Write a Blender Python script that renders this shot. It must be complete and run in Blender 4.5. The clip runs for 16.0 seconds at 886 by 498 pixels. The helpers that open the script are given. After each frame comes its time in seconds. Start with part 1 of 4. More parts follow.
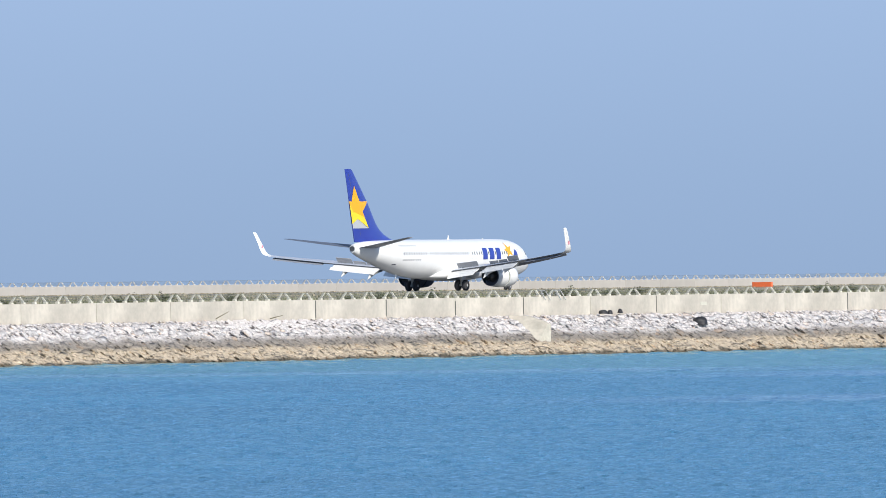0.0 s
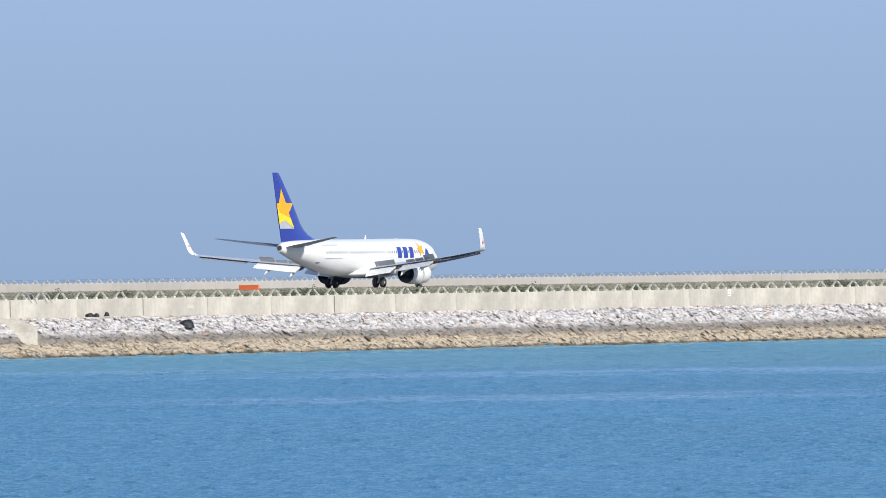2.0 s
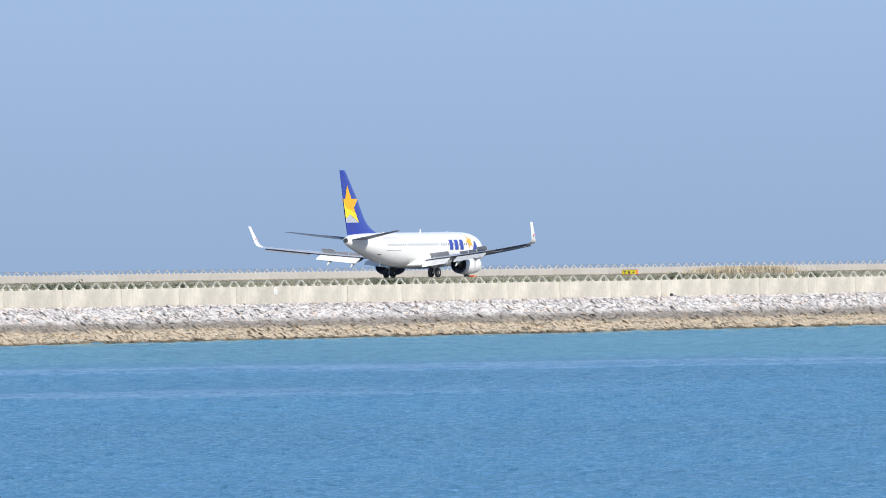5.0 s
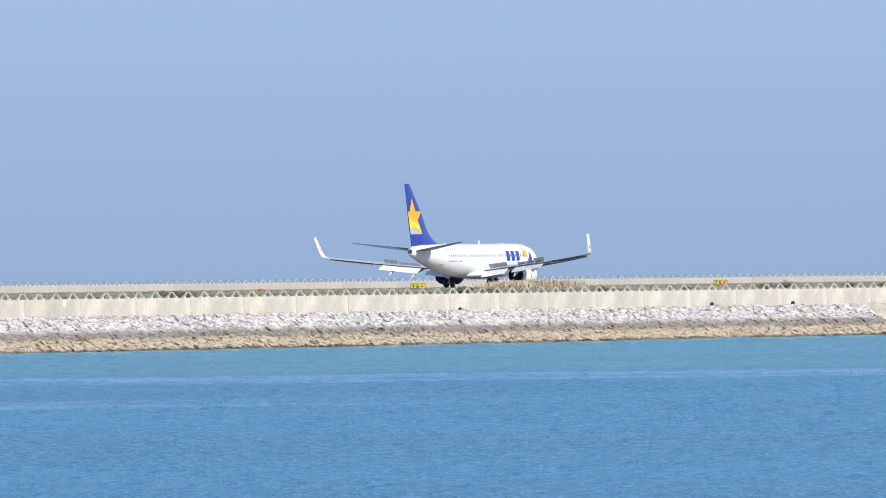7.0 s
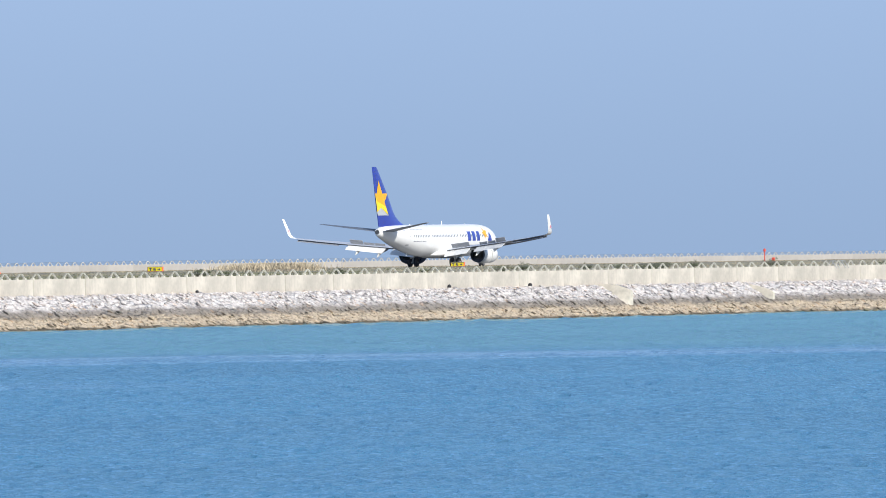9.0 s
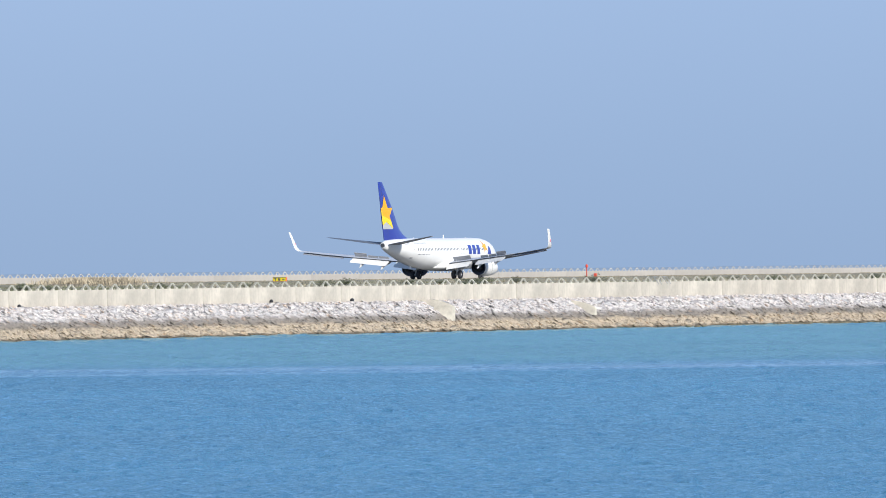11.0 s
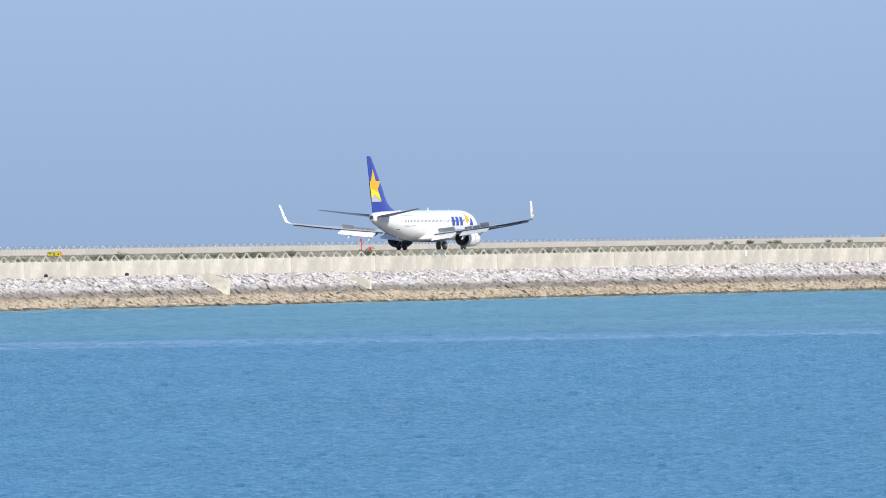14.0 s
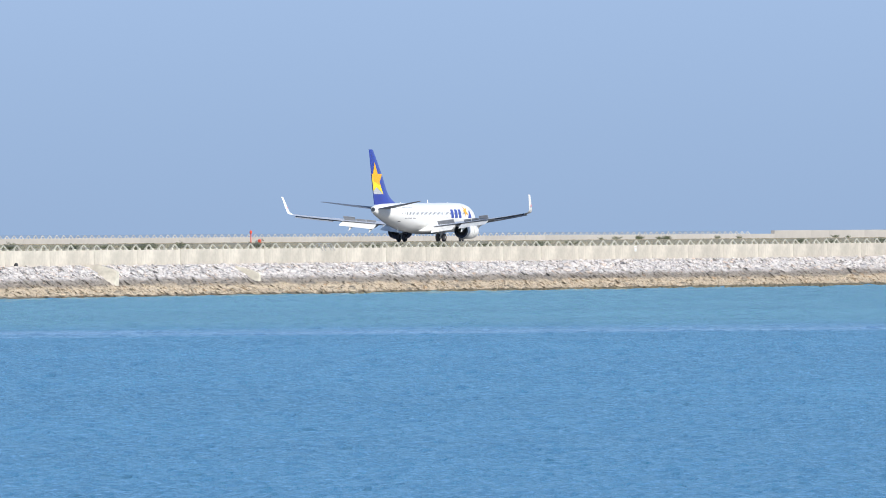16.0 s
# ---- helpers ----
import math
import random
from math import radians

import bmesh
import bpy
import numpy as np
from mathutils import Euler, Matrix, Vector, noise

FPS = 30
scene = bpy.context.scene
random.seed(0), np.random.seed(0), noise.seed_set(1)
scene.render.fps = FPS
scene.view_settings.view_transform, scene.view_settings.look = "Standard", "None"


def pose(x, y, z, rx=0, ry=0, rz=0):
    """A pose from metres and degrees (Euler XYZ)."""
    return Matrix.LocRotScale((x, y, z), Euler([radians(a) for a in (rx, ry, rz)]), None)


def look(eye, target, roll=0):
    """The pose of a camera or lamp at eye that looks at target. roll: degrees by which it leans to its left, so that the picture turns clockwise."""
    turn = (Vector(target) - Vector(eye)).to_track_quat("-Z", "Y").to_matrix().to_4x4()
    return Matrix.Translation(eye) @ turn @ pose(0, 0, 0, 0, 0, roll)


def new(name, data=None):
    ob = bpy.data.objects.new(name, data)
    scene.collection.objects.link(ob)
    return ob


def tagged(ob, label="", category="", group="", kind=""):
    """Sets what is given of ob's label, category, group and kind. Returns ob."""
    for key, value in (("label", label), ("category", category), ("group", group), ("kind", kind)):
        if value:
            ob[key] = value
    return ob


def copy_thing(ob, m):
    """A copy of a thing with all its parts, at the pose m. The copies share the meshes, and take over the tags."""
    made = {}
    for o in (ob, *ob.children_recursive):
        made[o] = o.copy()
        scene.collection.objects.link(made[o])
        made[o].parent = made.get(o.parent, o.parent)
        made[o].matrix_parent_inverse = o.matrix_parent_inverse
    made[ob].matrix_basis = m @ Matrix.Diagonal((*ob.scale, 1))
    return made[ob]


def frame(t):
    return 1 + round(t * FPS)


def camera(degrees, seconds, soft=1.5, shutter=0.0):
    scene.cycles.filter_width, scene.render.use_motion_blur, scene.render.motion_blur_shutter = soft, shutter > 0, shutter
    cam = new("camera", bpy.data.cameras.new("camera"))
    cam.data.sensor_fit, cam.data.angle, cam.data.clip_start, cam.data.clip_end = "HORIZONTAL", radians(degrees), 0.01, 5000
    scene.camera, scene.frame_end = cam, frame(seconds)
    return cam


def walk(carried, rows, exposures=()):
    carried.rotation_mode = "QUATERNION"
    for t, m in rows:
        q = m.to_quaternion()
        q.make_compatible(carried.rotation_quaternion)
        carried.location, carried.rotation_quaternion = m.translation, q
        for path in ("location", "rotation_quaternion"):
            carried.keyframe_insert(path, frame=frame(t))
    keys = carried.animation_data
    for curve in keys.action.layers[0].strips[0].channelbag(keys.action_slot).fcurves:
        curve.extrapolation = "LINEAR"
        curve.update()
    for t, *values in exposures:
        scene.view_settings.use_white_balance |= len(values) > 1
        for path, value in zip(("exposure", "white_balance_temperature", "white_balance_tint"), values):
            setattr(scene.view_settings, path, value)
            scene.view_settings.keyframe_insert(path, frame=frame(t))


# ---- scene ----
cam = camera(3.2015, 16.0, soft=0.7)

EYE = (0.0, 0.0, 4.70)
# seconds, pan to the left of the runway's heading, tilt, roll
PAN = [(0, 27.1171, 0.1349, -0.751), (0.5, 26.7289, 0.1799, -0.749), (1, 26.5933, 0.1943, -0.436), (1.5, 25.7002, 0.0381, -0.462),
       (2, 25.2615, 0.1202, -0.847), (2.5, 25.1674, 0.1440, -0.860), (3, 24.8876, 0.0419, -0.829), (3.3, 24.6399, 0.0855, -0.972),
       (3.5, 24.5185, 0.0884, -0.926), (4, 24.2503, 0.1122, -0.996), (4.5, 23.9135, 0.0594, -0.870), (4.7, 23.7878, 0.0677, -0.870),
       (6.8, 22.9315, 0.1326, -0.745), (7, 22.8583, 0.1263, -0.745), (7.5, 22.6954, 0.0996, -0.773), (8, 22.3963, 0.0482, -0.911),
       (8.5, 22.1171, 0.0403, -1.102), (9, 21.9089, 0.0500, -0.912), (9.5, 21.6962, 0.0556, -0.922), (9.7, 21.6527, 0.0700, -0.873),
       (11.8, 20.9914, 0.0903, -0.916), (12, 20.9178, 0.0626, -0.995), (12.5, 20.7704, 0.0597, -1.163), (13, 20.6705, 0.0677, -0.941),
       (13.5, 20.5324, 0.0624, -0.942), (14, 20.4527, -0.0107, -0.914), (14.5, 20.2699, -0.0732, -0.929), (15, 20.1657, 0.0153, -0.710),
       (15.5, 20.1001, 0.0104, -0.581), (16, 20.0530, -0.0393, -0.449)]


def aim(pan, tilt):
    p, e = radians(pan), radians(tilt)
    return (EYE[0] - 100 * math.sin(p) * math.cos(e), EYE[1] + 100 * math.cos(p) * math.cos(e), EYE[2] + 100 * math.sin(e))


walk(cam, [(t, look(EYE, aim(p, e), r)) for t, p, e, r in PAN], [(0, 0.07), (2, 0.03), (4, 0.07), (9, 0.115), (12, 0.08), (13, 0.09), (16, 0.14)])

# ---- light ----
SUN = Vector((0.78, -0.38, 0.54)).normalized()
world = bpy.data.worlds.new("sky")
scene.world = world
world.use_nodes = True
wn, wl = world.node_tree.nodes, world.node_tree.links
sky = wn.new("ShaderNodeTexSky")
sky.sky_type, sky.sun_disc = "NISHITA", False
sky.sun_elevation, sky.sun_rotation = math.asin(SUN.z), math.atan2(SUN.x, SUN.y)
sky.air_density, sky.dust_density, sky.ozone_density = 1.0, 0.3, 1.5
wl.new(sky.outputs[0], wn["Background"].inputs[0])
wn["Background"].inputs[1].default_value = 0.125
sun = new("sun", bpy.data.lights.new("sun", "SUN"))
sun.data.energy, sun.data.angle, sun.data.color = 4.35, radians(0.53), (1.0, 0.955, 0.868)
sun.matrix_world = look((0, 0, 300), Vector((0, 0, 300)) - SUN)


# ---- materials ----
def material(name, color, rough=0.6, metal=0.0, vary=0.0, scale=1.0, bump=0.0, bump_scale=None, second=None, island=0.0, coat=0.0, obj_random=0.0):
    m = bpy.data.materials.new(name)
    m.use_nodes = True
    n, l = m.node_tree.nodes, m.node_tree.links
    b = n["Principled BSDF"]
    b.inputs["Roughness"].default_value, b.inputs["Metallic"].default_value = rough, metal
    b.inputs["Base Color"].default_value = (*color, 1)
    if coat:
        b.inputs["Coat Weight"].default_value = coat
        b.inputs["Coat Roughness"].default_value = 0.1
    geo = n.new("ShaderNodeTexCoord")
    out = None
    if vary:
        fine, wide = n.new("ShaderNodeTexNoise"), n.new("ShaderNodeTexNoise")
        for t, s in ((fine, scale * 6), (wide, scale)):
            t.inputs["Scale"].default_value, t.inputs["Detail"].default_value = s, 5
            l.new(geo.outputs["Object"], t.inputs["Vector"])
        add = n.new("ShaderNodeMath")
        add.operation = "MULTIPLY_ADD"
        add.inputs[1].default_value = 0.4
        l.new(fine.outputs[0], add.inputs[0])
        l.new(wide.outputs[0], add.inputs[2])
        ramp = n.new("ShaderNodeValToRGB")
        e = ramp.color_ramp.elements
        e[0].position, e[1].position = 0.45, 0.95
        dark = second or tuple(c * (1 - vary) for c in color)
        e[0].color, e[1].color = (*dark, 1), (*(min(1, c * (1 + vary * 0.4)) for c in color), 1)
        l.new(add.outputs[0], ramp.inputs[0])
        out = ramp.outputs[0]
    if island or obj_random:
        hs = n.new("ShaderNodeHueSaturation")
        if island:
            src = n.new("ShaderNodeNewGeometry").outputs["Random Per Island"]
        else:
            src = n.new("ShaderNodeObjectInfo").outputs["Random"]
        mr = n.new("ShaderNodeMapRange")
        k = island or obj_random
        mr.inputs[3].default_value, mr.inputs[4].default_value = 1 - k, 1 + k
        l.new(src, mr.inputs[0])
        l.new(mr.outputs[0], hs.inputs["Value"])
        if out:
            l.new(out, hs.inputs["Color"])
        else:
            hs.inputs["Color"].default_value = (*color, 1)
        out = hs.outputs[0]
    if out:
        l.new(out, b.inputs["Base Color"])
    if bump:
        t, bn = n.new("ShaderNodeTexNoise"), n.new("ShaderNodeBump")
        t.inputs["Scale"].default_value, t.inputs["Detail"].default_value = bump_scale or scale * 8, 6
        l.new(geo.outputs["Object"], t.inputs["Vector"])
        l.new(t.outputs[0], bn.inputs["Height"])
        bn.inputs["Strength"].default_value, bn.inputs["Distance"].default_value = min(1, bump * 5), bump
        l.new(bn.outputs[0], b.inputs["Normal"])
    return m


M_WHITE = material("white aircraft paint", (0.84, 0.84, 0.835), 0.28, vary=0.05, scale=0.4, coat=0.3)
# wing grey lightened to carry the sun and sky sheen on top
M_WTOP = material("sun-lightened upper wing grey", (0.47, 0.50, 0.57), 0.35, vary=0.12, scale=0.7)
M_GREY = material("grey wing paint", (0.31, 0.33, 0.37), 0.35, vary=0.15, scale=0.7)
M_FLAP = material("white flap paint", (0.80, 0.80, 0.79), 0.4, vary=0.12, scale=0.9)
M_SPOIL = material("spoiler grey", (0.46, 0.46, 0.47), 0.5, vary=0.15, scale=1.5)
M_BLUE = material("blue aircraft paint", (0.024, 0.05, 0.34), 0.3, vary=0.08, scale=0.5, coat=0.3)
M_YEL = material("yellow paint", (0.90, 0.66, 0.03), 0.4, vary=0.05, scale=1)
M_ORA = material("amber paint", (0.86, 0.42, 0.02), 0.4, vary=0.05, scale=1)
M_SILV = material("silver grey paint", (0.45, 0.47, 0.50), 0.4, vary=0.05, scale=1)
M_PINK = material("red emblem paint", (0.80, 0.28, 0.36), 0.4)
M_DARK = material("dark window glass", (0.15, 0.155, 0.17), 0.15)
M_DUCT = material("dark engine duct lining", (0.15, 0.17, 0.23), 0.55, vary=0.2, scale=2)
# cowl colour with the shade of the port engine put into it
M_COWLSHADE = material("shade-darkened cowl paint", (0.085, 0.10, 0.165), 0.4, vary=0.15, scale=1)
M_AIL = material("grey control surface", (0.26, 0.28, 0.33), 0.5, vary=0.15, scale=1)
# tail plane grey darkened to carry the shade seen on its top
M_STAB = material("shade-darkened tail plane top", (0.12, 0.14, 0.19), 0.5, vary=0.15, scale=1)
M_INK = material("dark marking paint", (0.10, 0.10, 0.14), 0.5)
M_METAL = material("bare metal", (0.35, 0.34, 0.33), 0.35, 1.0, vary=0.2, scale=2)
M_BURNT = material("heat stained nozzle metal", (0.19, 0.185, 0.18), 0.45, 0.8, vary=0.3, scale=3)
M_PRIMER = material("green primer", (0.32, 0.38, 0.14), 0.6, vary=0.2, scale=3)
# tyre black lightened, with the distance haze put into its colour
M_TYRE = material("tyre rubber", (0.065, 0.065, 0.072), 0.85, vary=0.2, scale=4)
M_RED = material("red signal paint", (0.78, 0.10, 0.06), 0.5, vary=0.1, scale=2)
M_SIGNY = material("yellow sign face", (0.92, 0.74, 0.03), 0.5, vary=0.06, scale=2)
M_SIGNO = material("orange sign back", (0.85, 0.17, 0.05), 0.55, vary=0.06, scale=2)
M_BLACK = material("black tarpaulin", (0.018, 0.018, 0.022), 0.6, vary=0.3, scale=3, bump=0.03)
M_CONC = material("pale concrete", (0.54, 0.485, 0.415), 0.85, vary=0.30, scale=0.5, bump=0.01, bump_scale=6, obj_random=0.05)
M_CONC2 = material("weathered concrete", (0.62, 0.565, 0.475), 0.9, vary=0.35, scale=0.6, bump=0.02, bump_scale=4)
M_JOINT = material("dark joint filler", (0.12, 0.115, 0.10), 0.9, vary=0.2, scale=1)
M_BACKC = material("far wall concrete", (0.46, 0.43, 0.40), 0.9, vary=0.14, scale=0.12, obj_random=0.06)
M_POST = material("cream fence post concrete", (0.62, 0.59, 0.50), 0.8, vary=0.15, scale=2, obj_random=0.08)
M_WIRE = material("weathered wire", (0.17, 0.17, 0.16), 0.6, 0.3)
M_GALV = material("galvanised steel", (0.46, 0.46, 0.45), 0.5, 0.3, vary=0.2, scale=4)
M_FARP = material("pale far fence concrete", (0.60, 0.59, 0.56), 0.85, vary=0.12, scale=2, obj_random=0.06)
M_ASPH = material("runway asphalt", (0.21, 0.207, 0.198), 0.9, vary=0.2, scale=0.05)
M_PLATE = material("white enamel plate", (0.78, 0.78, 0.76), 0.5, vary=0.05, scale=3)
M_LEAF = material("green weed leaves", (0.14, 0.16, 0.09), 0.7, island=0.5)
M_GRASS = material("grass blades", (0.17, 0.18, 0.105), 0.8, island=0.5)
M_DRY = material("dry straw grass", (0.36, 0.315, 0.225), 0.85, island=0.35)
M_STRAW = material("brown seeding grass", (0.50, 0.42, 0.30), 0.85, island=0.4)
M_REEF = material("brown weedy reef stone", (0.17, 0.15, 0.10), 0.9, vary=0.4, scale=0.8, island=0.3)
M_STEM = material("weed stem", (0.12, 0.10, 0.05), 0.8)


def ground_material():
    m = material("grass ground", (0.25, 0.24, 0.155), 0.95, vary=0.5, scale=0.03, second=(0.31, 0.275, 0.20))
    return m


M_GROUND = ground_material()


def rock_material():
    m = bpy.data.materials.new("shore rock")
    m.use_nodes = True
    n, l = m.node_tree.nodes, m.node_tree.links
    b = n["Principled BSDF"]
    b.inputs["Roughness"].default_value = 0.9
    geo = n.new("ShaderNodeNewGeometry")
    sep = n.new("ShaderNodeSeparateXYZ")
    l.new(geo.outputs["Position"], sep.inputs[0])
    wob = n.new("ShaderNodeTexNoise")
    wob.inputs["Scale"].default_value, wob.inputs["Detail"].default_value = 0.5, 6
    l.new(geo.outputs["Position"], wob.inputs["Vector"])
    lev = n.new("ShaderNodeMath")
    lev.operation = "MULTIPLY_ADD"
    lev.inputs[1].default_value = 0.7
    l.new(wob.outputs[0], lev.inputs[0])
    l.new(sep.outputs["Z"], lev.inputs[2])
    zone = n.new("ShaderNodeValToRGB")
    zr = n.new("ShaderNodeMapRange")
    zr.inputs[1].default_value, zr.inputs[2].default_value = 0.0, 4.0
    l.new(lev.outputs[0], zr.inputs[0])
    l.new(zr.outputs[0], zone.inputs[0])
    e = zone.color_ramp.elements
    # wet foot, oyster-crusted tan tidal belt, dark algae belt, bleached limestone
    e[0].position, e[0].color = 0.115, (0.12, 0.10, 0.07, 1)
    e[1].position, e[1].color = 0.155, (0.46, 0.38, 0.28, 1)
    for p, c in ((0.29, (0.47, 0.385, 0.28)), (0.355, (0.235, 0.205, 0.17)), (0.43, (0.255, 0.23, 0.205)), (0.51, (0.56, 0.525, 0.505)), (1.0, (0.62, 0.585, 0.57))):
        k = e.new(p)
        k.color = (*c, 1)
    tint = n.new("ShaderNodeValToRGB")
    te = tint.color_ramp.elements
    te[0].position, te[0].color = 0.0, (0.76, 0.76, 0.79, 1)
    te[1].position, te[1].color = 1.0, (1.20, 1.18, 1.19, 1)
    for p, c in ((0.25, (0.90, 0.91, 0.94)), (0.55, (1.0, 0.99, 1.0)), (0.90, (1.18, 1.15, 1.15)), (0.94, (1.02, 0.86, 0.74)), (0.965, (1.02, 0.90, 0.80))):
        k = te.new(p)
        k.color = (*c, 1)
    l.new(geo.outputs["Random Per Island"], tint.inputs[0])
    mix = n.new("ShaderNodeMix")
    mix.data_type, mix.blend_type = "RGBA", "MULTIPLY"
    mix.inputs[0].default_value = 1
    l.new(zone.outputs[0], mix.inputs[6])
    l.new(tint.outputs[0], mix.inputs[7])
    grain = n.new("ShaderNodeTexNoise")
    grain.inputs["Scale"].default_value, grain.inputs["Detail"].default_value = 5.0, 10
    grain.inputs["Roughness"].default_value = 0.7
    l.new(geo.outputs["Position"], grain.inputs["Vector"])
    gr = n.new("ShaderNodeMapRange")
    gr.inputs[1].default_value, gr.inputs[2].default_value = 0.3, 0.7
    gr.inputs[3].default_value, gr.inputs[4].default_value = 0.52, 1.48
    l.new(grain.outputs[0], gr.inputs[0])
    hs = n.new("ShaderNodeHueSaturation")
    l.new(gr.outputs[0], hs.inputs["Value"])
    l.new(mix.outputs[2], hs.inputs["Color"])
    l.new(hs.outputs[0], b.inputs["Base Color"])
    bn = n.new("ShaderNodeBump")
    bn.inputs["Strength"].default_value, bn.inputs["Distance"].default_value = 0.8, 0.06
    l.new(grain.outputs[0], bn.inputs["Height"])
    l.new(bn.outputs[0], b.inputs["Normal"])
    return m


M_ROCK = rock_material()


def water_material():
    m = bpy.data.materials.new("sea water")
    m.use_nodes = True
    n, l = m.node_tree.nodes, m.node_tree.links
    b = n["Principled BSDF"]

    def math_node(op, a, c, d=None):
        x = n.new("ShaderNodeMath")
        x.operation = op
        for i, v in enumerate((a, c, d)):
            if v is None:
                continue
            if isinstance(v, (int, float)):
                x.inputs[i].default_value = v
            else:
                l.new(v, x.inputs[i])
        return x.outputs[0]

    def smooth(src, lo, hi):
        x = n.new("ShaderNodeMapRange")
        x.interpolation_type = "SMOOTHSTEP"
        x.inputs[1].default_value, x.inputs[2].default_value = lo, hi
        l.new(src, x.inputs[0])
        return x.outputs[0]

    geo = n.new("ShaderNodeNewGeometry")
    # axes across and along the camera's mean viewing direction
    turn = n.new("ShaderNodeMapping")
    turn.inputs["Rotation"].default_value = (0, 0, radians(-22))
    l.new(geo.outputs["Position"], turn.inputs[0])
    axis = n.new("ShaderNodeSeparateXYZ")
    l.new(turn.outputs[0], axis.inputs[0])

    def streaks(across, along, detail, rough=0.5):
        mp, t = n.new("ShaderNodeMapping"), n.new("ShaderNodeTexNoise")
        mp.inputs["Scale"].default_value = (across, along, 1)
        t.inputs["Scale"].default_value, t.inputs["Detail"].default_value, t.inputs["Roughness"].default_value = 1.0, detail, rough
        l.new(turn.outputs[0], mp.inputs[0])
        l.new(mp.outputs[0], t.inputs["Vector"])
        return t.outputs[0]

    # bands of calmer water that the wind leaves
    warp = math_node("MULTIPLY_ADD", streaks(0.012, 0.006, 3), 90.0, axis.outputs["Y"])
    def band(mid, half):
        off = math_node("ABSOLUTE", math_node("SUBTRACT", warp, float(mid + 45)), 0)
        return math_node("SUBTRACT", 1.0, smooth(off, half * 0.45, half))
    side = math_node("SUBTRACT", 1.0, smooth(axis.outputs["X"], -30, -2))
    side = math_node("MULTIPLY", side, smooth(axis.outputs["X"], -62, -42))
    calm = math_node("MAXIMUM", math_node("MULTIPLY", math_node("MULTIPLY", band(800, 36), 0.85), smooth(axis.outputs["X"], -75, -35)), math_node("MULTIPLY", math_node("MULTIPLY", band(640, 24), 0.7), side))
    reach = math_node("MULTIPLY", band(862, 20), math_node("SUBTRACT", 0.6, math_node("MULTIPLY", smooth(axis.outputs["X"], -62, -40), 0.6)))
    calm = math_node("MAXIMUM", calm, reach)
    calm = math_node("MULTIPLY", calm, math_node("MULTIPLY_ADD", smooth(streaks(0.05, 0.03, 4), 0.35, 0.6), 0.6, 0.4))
    # depth of the sea bed: pale reef flat by the shore, deeper blue further out
    shore = math_node("SUBTRACT", 1.0, smooth(math_node("MULTIPLY_ADD", streaks(0.03, 0.006, 4), 60.0, axis.outputs["Y"]), 810, 930))
    ramp = n.new("ShaderNodeValToRGB")
    e = ramp.color_ramp.elements
    e[0].position, e[0].color = 0.0, (0.094, 0.268, 0.328, 1)
    e[1].position, e[1].color = 1.0, (0.044, 0.205, 0.350, 1)
    l.new(shore, ramp.inputs[0])
    # broad wind patches, their lighter and darker look put into the body colour
    gust_tone = streaks(0.02, 0.012, 4)
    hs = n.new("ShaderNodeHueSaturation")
    l.new(math_node("MULTIPLY_ADD", gust_tone, 0.6, 0.72), hs.inputs["Value"])
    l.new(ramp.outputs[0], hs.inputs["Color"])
    n.remove(b)
    body, gloss, mix = n.new("ShaderNodeBsdfDiffuse"), n.new("ShaderNodeBsdfGlossy"), n.new("ShaderNodeMixShader")
    gloss.inputs["Roughness"].default_value = 0.12
    # the gloss colour tints the reflections bluer
    gloss.inputs["Color"].default_value = (0.80, 0.95, 1.0, 1)
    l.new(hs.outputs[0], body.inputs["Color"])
    # dashes of sky reflection, painted into the gloss share by noise
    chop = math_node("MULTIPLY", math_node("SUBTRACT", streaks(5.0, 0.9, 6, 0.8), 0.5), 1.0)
    # steep near faces show the water's body, flat ones mirror the sky
    fresnel = n.new("ShaderNodeFresnel")
    fresnel.inputs[0].default_value = 1.33
    fac = math_node("ADD", math_node("MULTIPLY_ADD", calm, 0.50, -0.61), math_node("MULTIPLY", fresnel.outputs[0], 1.10))
    fac = math_node("ADD", fac, chop)
    fac = math_node("MINIMUM", math_node("MAXIMUM", fac, 0.02), 0.95)
    l.new(fac, mix.inputs[0])
    l.new(body.outputs[0], mix.inputs[1])
    l.new(gloss.outputs[0], mix.inputs[2])
    l.new(mix.outputs[0], n["Material Output"].inputs[0])
    strength = math_node("MULTIPLY_ADD", calm, -0.75, 1.0)
    prev = None
    # ripples: short across the viewing direction, drawn out along it
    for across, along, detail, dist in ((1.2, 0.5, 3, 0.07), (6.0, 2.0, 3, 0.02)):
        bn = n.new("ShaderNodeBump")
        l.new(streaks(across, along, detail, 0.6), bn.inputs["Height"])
        l.new(strength, bn.inputs["Strength"])
        bn.inputs["Distance"].default_value = dist
        if prev:
            l.new(prev.outputs[0], bn.inputs["Normal"])
        prev = bn
    l.new(prev.outputs[0], body.inputs["Normal"])
    l.new(prev.outputs[0], gloss.inputs["Normal"])
    l.new(prev.outputs[0], fresnel.inputs["Normal"])
    return m


M_SEA = water_material()


# ---- building helpers ----
def empty(name, at=(0, 0, 0)):
    ob = new(name)
    ob.location = at
    return ob


